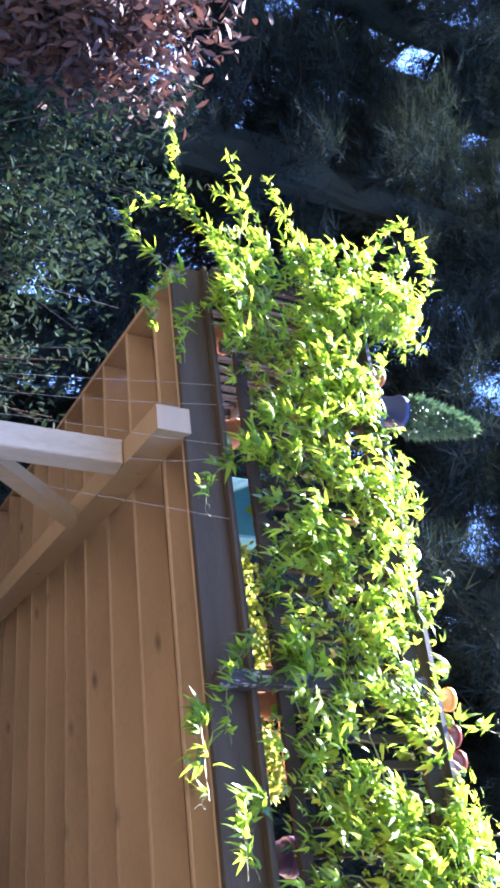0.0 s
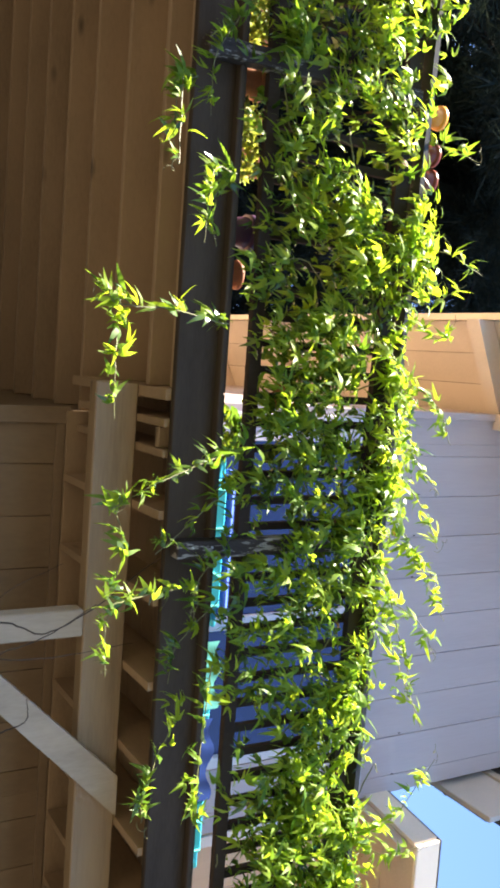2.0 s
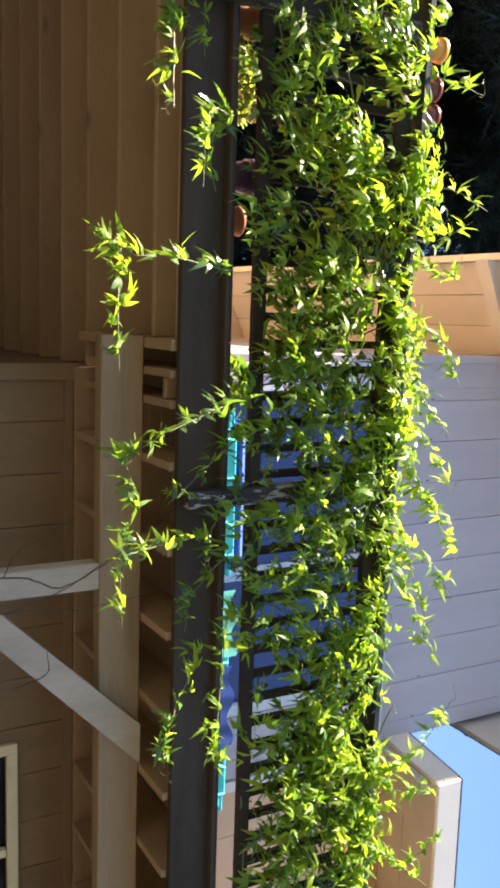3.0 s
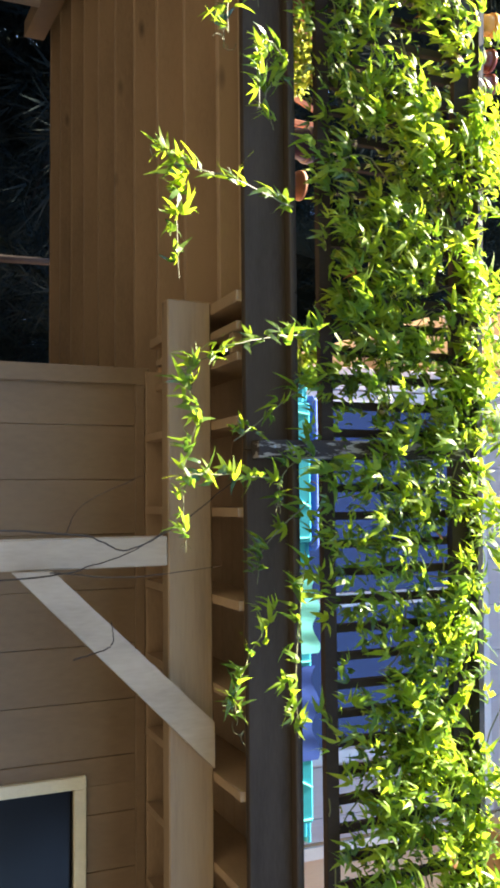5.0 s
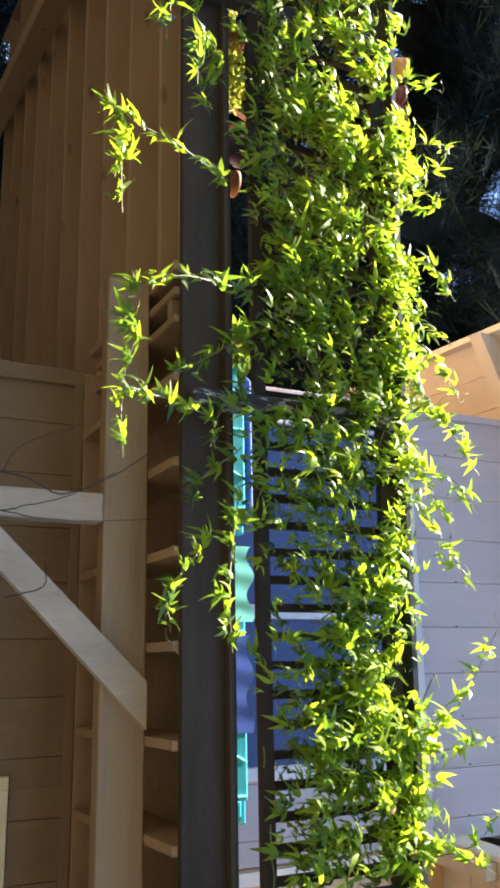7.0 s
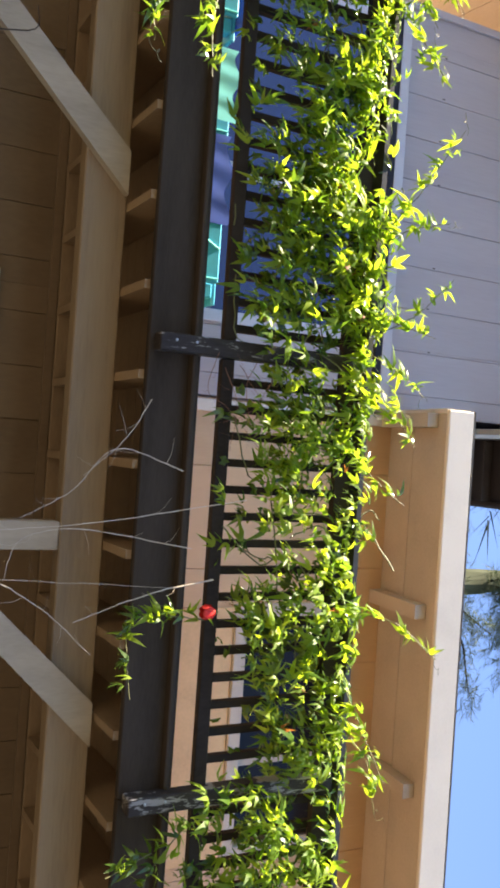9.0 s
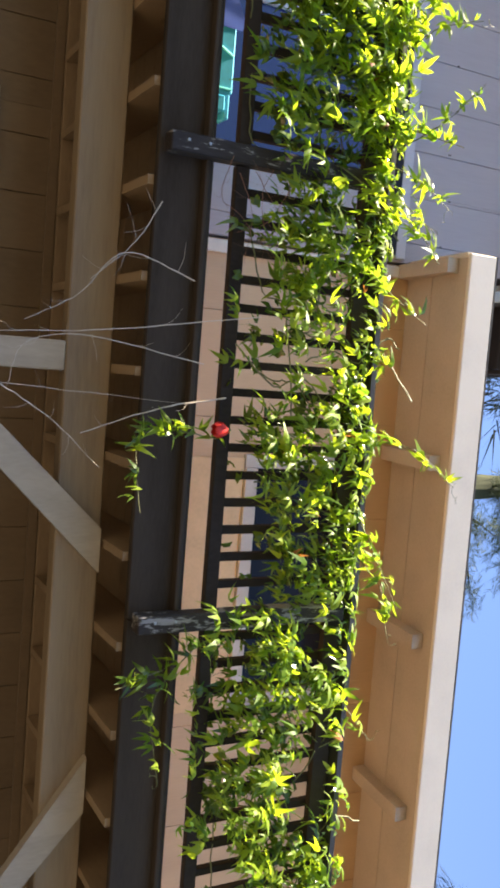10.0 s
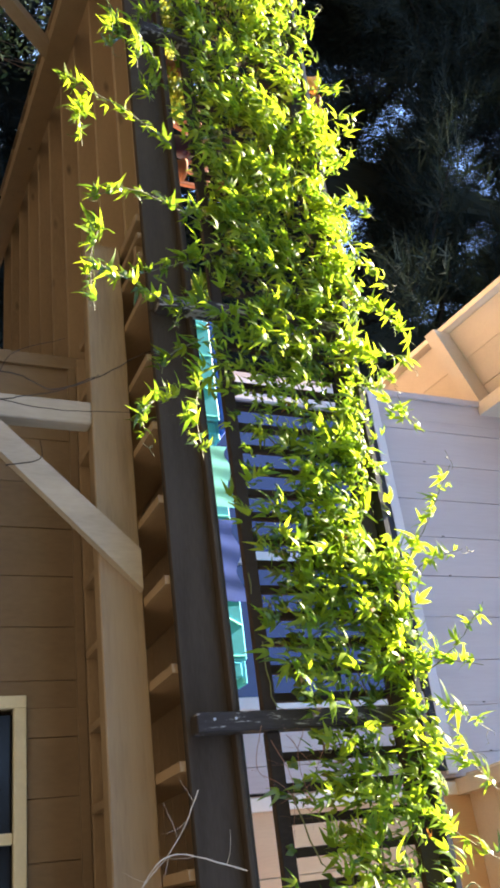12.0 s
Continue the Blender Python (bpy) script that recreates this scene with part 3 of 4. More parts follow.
for x, r in ((-1.84, 0.09), (-1.16, 0.08), (1.17, 0.06)):
    flower_pot("flower_pot", (x, 0.15, DECK), r, r * 1.8, TERRA, "small terracotta flower pot at the deck edge")


flower_pot("flower_pot", (0.98, 0.15, DECK), 0.075, 0.16, PURPLE, "dark purple flower pot at the deck edge")


# a low lattice of reddish slats standing on the deck
lattice = thing("trellis", (-0.36, 0.80, DECK), "low reddish wooden lattice trellis standing on the deck", "trellis")
for x in (0.0, 0.91):
    part("upright", box(bmesh.new(), x, x + 0.03, 0.0, 0.03, 0.0, 0.60, 0.003), TERRA, lattice)
for z in (0.04, 0.56):
    part("rail", box(bmesh.new(), 0.031, 0.909, 0.004, 0.026, z, z + 0.03, 0.003), TERRA, lattice)
for i in range(4):
    for k, y in ((1, 0.002), (-1, 0.016)):
        lo, hi = (0.04 + 0.20 * i, 0.24 + 0.20 * i)[::k]
        part("slat", prism(bmesh.new(), [(lo, 0.07), (lo + 0.03, 0.07), (hi + 0.03, 0.56), (hi, 0.56)], "y", y, y + 0.012), TERRA, lattice)


def planter(name, at, w, d, h, mat, label):
    p = thing(name, at, label, "planter")
    t = 0.018
    for b in ((0, w, 0, t), (0, w, d - t, d), (0, t, t, d - t), (w - t, w, t, d - t)):
        part("side_board", box(bmesh.new(), *b, 0.012, h, 0.004), mat, p)
    part("soil", box(bmesh.new(), t, w - t, t, d - t, 0.0, h * 0.85), SOIL, p)
    return p


planter("planter_box", (-0.845, 0.10, DECK), 0.34, 0.22, 0.21, BLUEBOX, "blue-green painted planter box behind the railing")


def bench(at, length, label, cushion=False):
    b = thing("patio_bench", at, label, "bench")
    for x in (0.03, length - 0.10):
        for y in (0.0, 0.42):
            part("leg", box(bmesh.new(), x, x + 0.07, y, y + 0.07, 0, 0.20, 0.006), TEAL, b)
    for i in range(4):
        part("seat_slat", box(bmesh.new(), 0, length, 0.01 + i * 0.12, 0.11 + i * 0.12, 0.202, 0.225, 0.006), TEAL, b)
    back = part("back_panel", box(bmesh.new(), 0.1, length - 0.1, -0.022, -0.002, 0.03, 0.222, 0.008), TEAL, b)
    for x, lean in ((0.125, 0.03), (0.34, 0.0), (length - 0.36, 0.10), (length - 0.12, 0.0)):
        part("piping", tube(bmesh.new(), [(x, -0.026, 0.035), (x + lean, -0.026, 0.215)], 0.005, 6), AQUA, back, "bright aqua edge line")
    if cushion:
        part("seat_cushion", box(bmesh.new(), 0.06, length - 0.06, -0.01, 0.46, 0.227, 0.285, 0.025), CUSHION, b, "blue seat cushion")
    return b


bench((2.02, 0.34, DECK), 0.84, "teal painted low bench with a blue cushion", True)
bench((2.96, 0.36, DECK), 1.16, "long teal painted slatted bench")


def towel(at, w, h, mat, label):
    """A cloth hung over the bench's back, with soft folds."""
    bm = bmesh.new()
    n, k = 24, 8
    rows = [[bm.verts.new((w * i / n, -0.0012 * (1 + math.sin(i * 0.8 + 0.3 * j)) - 0.004, -h * j / k - 0.02 * math.sin(i * 0.5))) for i in range(n + 1)] for j in range(k + 1)]
    back = [[bm.verts.new((v.co.x, v.co.y + 0.006, v.co.z)) for v in r] for r in rows]
    for a, flip in ((rows, False), (back, True)):
        for j in range(k):
            for i in range(n):
                q = [a[j][i], a[j + 1][i], a[j + 1][i + 1], a[j][i + 1]]
                bm.faces.new(q[::-1] if flip else q)
    ob = new("towel", mesh_of("towel", bm, mat, True))
    ob.location = at
    return tagged(ob, label, "towel")


towel((3.32, 0.336, DECK + 0.235), 0.42, 0.18, CUSHION, "blue towel hung over the bench back")
towel((2.92, 0.316, DECK + 0.235), 0.34, 0.19, WHITECLOTH, "pale aqua towel hung over the bench back")


# ---- plants ----
def scatter(name, template, places, turns, sizes, mat, parent=None, kind="", label=""):
    """Many small leaves joined in one mesh. template: (verts, faces); turns: n x 3 x 3."""
    tv, tf = template
    n, k = len(places), len(tv)
    v = np.einsum("nij,kj->nki", turns * sizes[:, None, None], tv) + places[:, None, :]
    sizes_f = np.array([len(f) for f in tf])
    loops = np.concatenate([np.array(f) for f in tf])
    all_loops = (loops[None, :] + (np.arange(n) * k)[:, None]).ravel()
    totals = np.tile(sizes_f, n)
    starts = np.r_[0, np.cumsum(totals)[:-1]]
    me = bpy.data.meshes.new(name)
    me.vertices.add(n * k)
    me.vertices.foreach_set("co", v.astype(np.float32).ravel())
    me.loops.add(len(all_loops))
    me.loops.foreach_set("vertex_index", all_loops.astype(np.int32))
    me.polygons.add(len(totals))
    me.polygons.foreach_set("loop_start", starts.astype(np.int32))
    me.update(calc_edges=True)
    me.validate()
    me.materials.append(mat)
    me.polygons.foreach_set("use_smooth", [True] * len(me.polygons))
    ob = new(name, me)
    ob.parent = parent
    if kind or label:
        tagged(ob, label, "", "", kind)
    return ob


def frames_for(along, normal):
    """Turns that lay a leaf's length (y) along one way and its face (z) towards another."""
    y = along / np.linalg.norm(along, axis=1, keepdims=True)
    x = np.cross(y, normal)
    x /= np.linalg.norm(x, axis=1, keepdims=True) + 1e-9
    z = np.cross(x, y)
    return np.stack([x, y, z], axis=2)


def palmate(lobes, droop=0.5, fold=0.25, hook=0.18):
    """A hand-shaped leaf of narrow lobes that bend down and aside to their tips."""
    verts, faces = [(0, 0, 0)], []
    for ang, ln, wd in lobes:
        c, s = math.cos(ang), math.sin(ang)
        b = len(verts)
        for u, w in ((0.20, 0.66), (0.48, 1.08), (0.80, 0.52)):
            for side in (-1, 1):
                lx, ly = side * wd * w + hook * ln * u * u, u * ln
                verts.append((lx * c + ly * s, -lx * s + ly * c, fold * wd * w - droop * ln * u * u))
        lx = hook * ln
        verts.append((lx * c + ln * s, -lx * s + ln * c, -droop * ln))
        faces += [(0, b + 1, b), (b, b + 1, b + 3, b + 2), (b + 2, b + 3, b + 5, b + 4), (b + 4, b + 5, b + 6)]
    return np.array(verts), faces


LEAVES = [
    palmate([(-0.72, 0.054, 0.0108), (0.0, 0.088, 0.0132), (0.72, 0.054, 0.0108)], 0.70, 0.5, 0.46),
    palmate([(-0.55, 0.064, 0.0112), (0.10, 0.096, 0.0138), (0.80, 0.050, 0.0102)], 0.85, 0.5, -0.52),
    palmate([(-0.30, 0.070, 0.0114), (0.42, 0.086, 0.0130)], 0.72, 0.5, 0.60),
    palmate([(0.0, 0.098, 0.0128), (0.75, 0.048, 0.0098)], 0.65, 0.55, -0.62),
]
BROAD = palmate([(-0.95, 0.046, 0.0200), (0.0, 0.062, 0.0230), (0.95, 0.046, 0.0200)], 0.40, 0.30, 0.04)
OVAL = (np.array([(0, 0, 0), (-0.35, 0.35, 0.06), (0.35, 0.35, 0.06), (0, 0.4, 0), (-0.3, 0.7, 0.03), (0.3, 0.7, 0.03), (0, 1, -0.15)]), [(0, 3, 1), (0, 2, 3), (1, 3, 6, 4), (3, 2, 5, 6)])
WILLOW = (np.array([(0, 0, 0), (-0.10, 0.22, 0.02), (0.10, 0.22, 0.02), (-0.17, 0.48, 0.0), (0.17, 0.48, 0.0), (-0.12, 0.75, -0.07), (0.12, 0.75, -0.07), (0.03, 1.0, -0.2), (0, 0.48, -0.03)]), [(0, 2, 8, 1), (1, 8, 3), (2, 4, 8), (3, 8, 5), (8, 4, 6), (5, 8, 6), (5, 6, 7)])
rng = np.random.default_rng(7)

# the vine on the railing
vine = thing("passion_vine", (0, -0.05, DECK), "sunlit yellow-green passion vine climbing the deck railing", "vine")
VO = np.array([0, -0.05, DECK])


def lean(n, outward=1.0):
    """Hanging leaves: the way they point, and the way they face."""
    along = rng.normal(0, 0.50, (n, 3)) + np.array([-0.55, -0.20 * outward, -0.22])
    face = rng.normal(0, 0.55, (n, 3)) + np.array([-0.35, -0.45 * outward, 0.65])
    return frames_for(along, face)


def cover(x, z):
    """How thick the leaves grow at a place of the railing; v is the height on it, 0.87 at the cap."""
    v = 0.87 * (z - DECK) / cap_top(x)
    if x < -1.75:
        d = 1.0 if 0.0 < v < 1.08 + 0.08 * math.sin(9 * x) else 0
        if x < -2.1 and v < 1.0:
            d *= 0.8 if v > 0.13 else 0.3
        if v > 1.0:
            d = 0.9 if v < 1.27 + 0.05 * math.sin(11 * x) else 0
    elif x < 2.55:
        d = 1.0 if 0.06 < v < 0.95 + 0.04 * math.sin(7 * x) else 0
        d *= (0.8 if x < -1.4 else 0.46 if x < 0.25 else 0.28) if v < 0.215 else 1
    elif x < 2.9 and v < 0.215:
        d = 0.45 if v > 0 else 0
    elif x < 4.3:
        d = 1.2 if 0.36 < v < 0.91 else (0.42 if 0.14 < v <= 0.36 else 0)
    elif x < 6.1:
        d = (0.78 if v > 0.55 else 0.5) if 0.34 < v < 0.93 else (0.22 if 0.12 < v <= 0.38 else 0)
    elif x < 8.6:
        d = 0.72 if 0.22 < v < 0.91 else (0.25 if 0.06 < v <= 0.22 else 0)
    else:
        d = 0.2
    if 5.62 < x < 6.25 and v < 0.42:
        d *= 0.2
    if abs(x - 4.376) < 0.13:
        d *= 0.5
    if 0.42 < x < 0.74 and v > 0.83:
        return 0
    if (abs(x + 1.37) < 0.17 or 0.24 < x < 0.74) and v > 0.90:
        return 0
    k = noise.noise((x * 2.6, z * 3.4, 3.1)) + 0.6 * noise.noise((x * 7.0, z * 8.0, 9.7))
    return max(0.0, d * (0.9 + (1.8 if x < 2.2 else 1.6 if x < 4.2 else 2.0) * k)) if d > 0 else 0


def sprigs(count, density):
    """Short leafy side shoots: leaf places, the way each leaf points and the way it faces."""
    at, way, face = [], [], []
    for _ in range(count):
        x, z = rng.uniform(-2.55, 8.8), rng.uniform(2.92, 4.5)
        if rng.random() > cover(x, z) * density:
            continue
        out = -0.085 - abs(rng.normal(0, 0.075)) if rng.random() < 0.78 else rng.uniform(-0.08, 0.04)
        z -= 0.68 * (-0.05 - out)
        d = np.array([rng.normal(0, 0.8), -0.35 + rng.normal(0, 0.25), 0.05 + rng.normal(0, 0.5)])
        d /= np.linalg.norm(d)
        side = np.cross(d, [0.0, 0.0, 1.0])
        side /= np.linalg.norm(side) + 1e-6
        n = int(rng.integers(3, 7))
        for i in range(n):
            u = 0.13 * i / n
            at.append((x + d[0] * u, min(out + d[1] * u, 0.03), z + d[2] * u - 1.2 * u * u))
            way.append(side * (1 if i % 2 else -1) * 0.50 + 0.25 * d + np.array([-0.42, -0.16, -0.18]) + rng.normal(0, 0.28, 3))
            face.append(np.array([-0.15, -0.50, 0.62]) + rng.normal(0, 0.42, 3))
    return np.array(at), frames_for(np.array(way), np.array(face))


spots, turns = sprigs(14500, 0.56)
pick = rng.integers(0, len(LEAVES), len(spots))
dead = rng.choice(len(spots), 46, replace=False)
scatter("withered_leaves", LEAVES[2], spots[dead] - VO + np.array([0, -0.02, 0]), lean(46), rng.uniform(0.4, 0.7, 46), DEAD_LEAF, vine, "stuff", "scattered withered orange-brown leaves")
# leaves deeper in the vine take the shade-toned copy
deep = spots[:, 1] + rng.normal(0, 0.03, len(spots)) > -0.135
for i, tpl in enumerate(LEAVES):
    m = (pick == i) & ~deep
    scatter("foliage", tpl, spots[m] - VO, turns[m], rng.uniform(0.5, 0.98, m.sum()), LEAF, vine, "stuff", "bright outer hand-shaped vine leaves")
    m = (pick == i) & deep
    scatter("foliage", tpl, spots[m] - VO, turns[m], rng.uniform(0.42, 0.85, m.sum()), SHADE_LEAF, vine, "stuff", "glossy vine leaves toned dark for inner shade")
# broad lobed leaves close behind, where the growth is thin, in the same shade tone
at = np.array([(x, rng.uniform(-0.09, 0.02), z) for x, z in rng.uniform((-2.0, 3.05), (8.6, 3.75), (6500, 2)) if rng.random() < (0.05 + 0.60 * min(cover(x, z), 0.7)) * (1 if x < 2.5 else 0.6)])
scatter("broad_leaves", BROAD, at - VO, lean(len(at), 1.2), rng.uniform(0.45, 1.0, len(at)), SHADE_LEAF, vine, "stuff", "broad three-lobed dark green leaves")

# shoots trailing below the deck, then rising over the rail cap, leaning out towards the garden
TRAILING = [
    ((1.41, -0.22, 2.83), (1.38, -0.35, 2.53), (1.38, -0.42, 2.28), (1.31, -0.42, 2.2)), ((1.32, -0.22, 2.37), (1.55, -0.42, 2.28), (1.79, -0.42, 2.29)),
    ((1.91, -0.22, 2.92), (2.0, -0.42, 2.52), (2.12, -0.42, 2.29)), ((2.13, -0.22, 2.38), (2.26, -0.42, 2.35), (2.46, -0.42, 2.3)),
    ((2.48, -0.22, 2.72), (2.47, -0.35, 2.46), (2.5, -0.42, 2.31), (2.74, -0.42, 2.31)), ((2.82, -0.22, 2.86), (3.18, -0.42, 2.72), (3.41, -0.42, 2.73)),
    ((0.49, -0.22, 2.56), (0.87, -0.42, 2.48)), ((0.82, -0.22, 2.82), (0.87, -0.42, 2.62), (1.13, -0.42, 2.6)),
    ((2.99, -0.22, 2.72), (3.19, -0.42, 2.5), (3.34, -0.42, 2.49)),
]
RISING = [
    ((1.55, -0.15, 3.72), (1.68, -0.35, 3.83), (1.86, -0.42, 3.88)), ((1.92, -0.15, 3.71), (2.12, -0.35, 3.78), (2.33, -0.42, 3.86)),
    ((2.3, -0.15, 3.73), (2.41, -0.35, 3.84), (2.55, -0.42, 3.90)), ((2.6, -0.15, 3.75), (2.68, -0.35, 3.84), (2.83, -0.42, 3.90)),
    ((0.98, -0.15, 3.74), (1.02, -0.35, 3.84), (1.10, -0.42, 3.97)), ((4.3, -0.15, 3.66), (4.42, -0.35, 3.74), (4.52, -0.42, 3.83)),
    ((4.5, -0.15, 3.64), (4.62, -0.35, 3.74), (4.74, -0.42, 3.80)), ((5.95, -0.15, 3.64), (6.1, -0.35, 3.70), (6.3, -0.42, 3.71)),
    ((1.21, -0.15, 3.73), (1.24, -0.35, 3.75), (1.15, -0.42, 3.89)), ((1.23, -0.15, 3.73), (1.39, -0.35, 3.8), (1.35, -0.42, 3.82)),
    ((1.41, -0.15, 3.7), (1.96, -0.42, 3.71)), ((1.71, -0.15, 3.67), (2.08, -0.42, 3.84)),
    ((2.12, -0.15, 3.75), (2.4, -0.35, 3.81), (2.67, -0.42, 3.94)), ((2.48, -0.15, 3.77), (2.93, -0.42, 3.77)),
    ((2.74, -0.15, 3.81), (3.17, -0.42, 3.86)), ((3.82, -0.15, 3.75), (3.79, -0.35, 3.76), (3.75, -0.42, 3.91)),
    ((4.14, -0.15, 3.71), (4.26, -0.42, 3.87)), ((3.8, -0.15, 3.73), (3.61, -0.35, 3.8), (3.33, -0.42, 3.96)),
    ((4.23, -0.15, 3.76), (4.15, -0.35, 3.82), (3.99, -0.42, 3.95)), ((4.38, -0.15, 3.65), (4.62, -0.42, 3.76)),
    ((4.78, -0.15, 3.65), (4.9, -0.35, 3.67), (4.99, -0.42, 3.76)), ((5.49, -0.15, 3.71), (5.51, -0.35, 3.81), (5.66, -0.42, 3.99)),
    ((5.85, -0.15, 3.71), (6.18, -0.42, 3.75)), ((6.57, -0.15, 3.61), (6.73, -0.42, 3.66)),
]
TRAILING_FAR = [
    ((5.51, -0.15, 2.98), (5.48, -0.18, 2.74), (5.53, -0.22, 2.62), (5.79, -0.25, 2.64)), ((6.37, -0.15, 2.95), (6.56, -0.2, 2.77), (6.88, -0.25, 2.79)),
    ((6.45, -0.15, 2.82), (6.47, -0.25, 2.59)),
]
SHOOTS = TRAILING + RISING + TRAILING_FAR
# shoots at the open end of the deck and along its front
END_SIDE = [
    ((-2.36, -0.12, 3.28), (-2.62, -0.17, 3.1), (-2.71, -0.22, 2.92)), ((-2.42, -0.12, 3.58), (-2.73, -0.17, 3.45), (-2.93, -0.22, 3.33)),
    ((-2.35, -0.12, 2.98), (-2.5, -0.17, 2.7), (-2.38, -0.22, 2.48)), ((2.07, -0.12, 2.96), (2.21, -0.17, 2.76), (2.34, -0.22, 2.57)),
    ((2.37, -0.12, 2.96), (2.45, -0.17, 2.81), (2.61, -0.22, 2.74)), ((2.57, -0.12, 2.93), (2.75, -0.17, 2.71), (2.88, -0.22, 2.66)),
    ((-2.1, -0.12, 3.13), (-2.62, -0.17, 2.75), (-3.29, -0.22, 2.72)), ((-2.36, -0.12, 3.35), (-2.8, -0.17, 3.19), (-3.1, -0.22, 3.08)),
    ((-1.94, -0.12, 2.74), (-2.13, -0.17, 2.44), (-2.38, -0.22, 2.38)),
]
END_FRONT = [
    ((-2.02, -0.12, 2.75), (-1.73, -0.17, 2.51), (-1.42, -0.22, 2.49)), ((-2.51, -0.12, 4.08), (-2.96, -0.15, 4.4), (-2.74, -0.19, 4.52), (-2.45, -0.22, 4.51)),
    ((-2.08, -0.12, 4.12), (-2.21, -0.17, 4.39), (-2.58, -0.22, 4.57)), ((0.49, -0.12, 3.89), (0.56, -0.22, 4.08)),
    ((-0.44, -0.12, 3.89), (-0.66, -0.22, 3.96)), ((-0.01, -0.12, 3.88), (-0.25, -0.22, 4.04)),
    ((-1.92, -0.12, 3.0), (-1.63, -0.17, 2.7), (-1.27, -0.22, 2.64)), ((-0.84, -0.12, 2.94), (-0.62, -0.17, 2.73), (-0.46, -0.22, 2.68)),
    ((0.18, -0.12, 2.84), (0.38, -0.17, 2.72), (0.62, -0.22, 2.69)), ((0.45, -0.12, 2.67), (0.54, -0.17, 2.57), (0.82, -0.22, 2.54)),
    ((0.82, -0.12, 2.84), (0.95, -0.17, 2.74), (1.11, -0.22, 2.75)),
]
SHOOTS_END = END_SIDE + END_FRONT
leaf_meshes, shade_meshes = [], []
for tv, tf in LEAVES:
    for kept, mat in ((leaf_meshes, LEAF), (shade_meshes, SHADE_LEAF)):
        me = bpy.data.meshes.new("leaf")
        me.from_pydata([tuple(v) for v in tv], [], tf)
        me.materials.append(mat)
        kept.append(me)
single = 0
stems = []
loose = [[] for _ in range(2 * len(LEAVES))]
for s, shoot in enumerate(SHOOTS + SHOOTS_END):
    line = sway(shoot, 8, 0.003)
    stem = part("stem", tube(bmesh.new(), [p - Vector(VO) for p in line], [0.0030 - 0.0016 * i / len(line) for i in range(len(line))], 5), STEM, vine)
    stems.append(stem)
    total = sum((b - a).length for a, b in zip(line, line[1:]))
    low = shoot[0][2] < 3.2
    nodes = max(4, int(total / 0.058))
    count = 0
    for i in range(nodes):
        u = min(max((i + rng.uniform(-0.35, 0.35)) / nodes, 0), 0.999) * (len(line) - 1)
        at = line[int(u)].lerp(line[int(u) + 1], u - int(u))
        for _ in range(int(rng.integers(2, 5))):
            p = at + Vector(rng.normal(0, 0.012, 3))
            k = int(rng.integers(0, len(LEAVES)))
            # shoots below the deck get the shade-toned leaf more often
            dimmed = rng.random() < (0.40 if low else 0.10)
            size = rng.uniform(0.7, 1.08) * (1.0 - 0.35 * i / nodes)
            turn = lean(1, 0.6)[0]
            count += 1
            if count % 3 == 0 and single < 285:
                ob = new("leaf", (shade_meshes if dimmed else leaf_meshes)[k])
                ob.parent = stem
                ob.matrix_basis = Matrix.Translation(p - Vector(VO)) @ Matrix(turn.tolist()).to_4x4() @ Matrix.Scale(size, 4)
                single += 1
            else:
                loose[k + len(LEAVES) * dimmed].append((p, turn, size))
for k, some in enumerate(loose):
    scatter("foliage", LEAVES[k % len(LEAVES)], np.array([tuple(p) for p, _, _ in some]) - VO, np.array([t for _, t, _ in some]), np.array([q for _, _, q in some]), SHADE_LEAF if k >= len(LEAVES) else LEAF, vine, "stuff", "trailing shoots of hand-shaped vine leaves")
# curled tendrils at the free ends
for s, shoot in enumerate((SHOOTS + SHOOTS_END)[::2]):
    x, y, z = shoot[-1]
    pts = []
    for i in range(22):
        a = i * 0.42 + s
        r = 0.004 + 0.018 * (1 - i / 22)
        pts.append((x + 0.0035 * i * math.cos(1.7 * s) + r * math.cos(a), y + 0.004 * math.sin(a), z + 0.0030 * i * math.sin(1.7 * s) + r * math.sin(a)))
    part("tendril", tube(bmesh.new(), [Vector(p) - Vector(VO) for p in pts], 0.0011, 4), STEM, stems[2 * s], "thin curled green tendril")
# woody stems woven through the balusters
for i in range(46):
    x = rng.uniform(-2.1, 8.0)
    z = rng.uniform(3.0, 3.5)
    pts = [(x, -0.08 + rng.normal(0, 0.02), z)]
    for _ in range(4):
        x += rng.normal(0.05, 0.16)
        z = min(z + rng.uniform(0.02, 0.22), 3.95)
        pts.append((x, -0.075 + rng.normal(0, 0.03), z))
    line = sway(pts, 5, 0.006)
    part("stem", tube(bmesh.new(), [p - Vector(VO) for p in line], 0.0035, 5), STEM, vine)


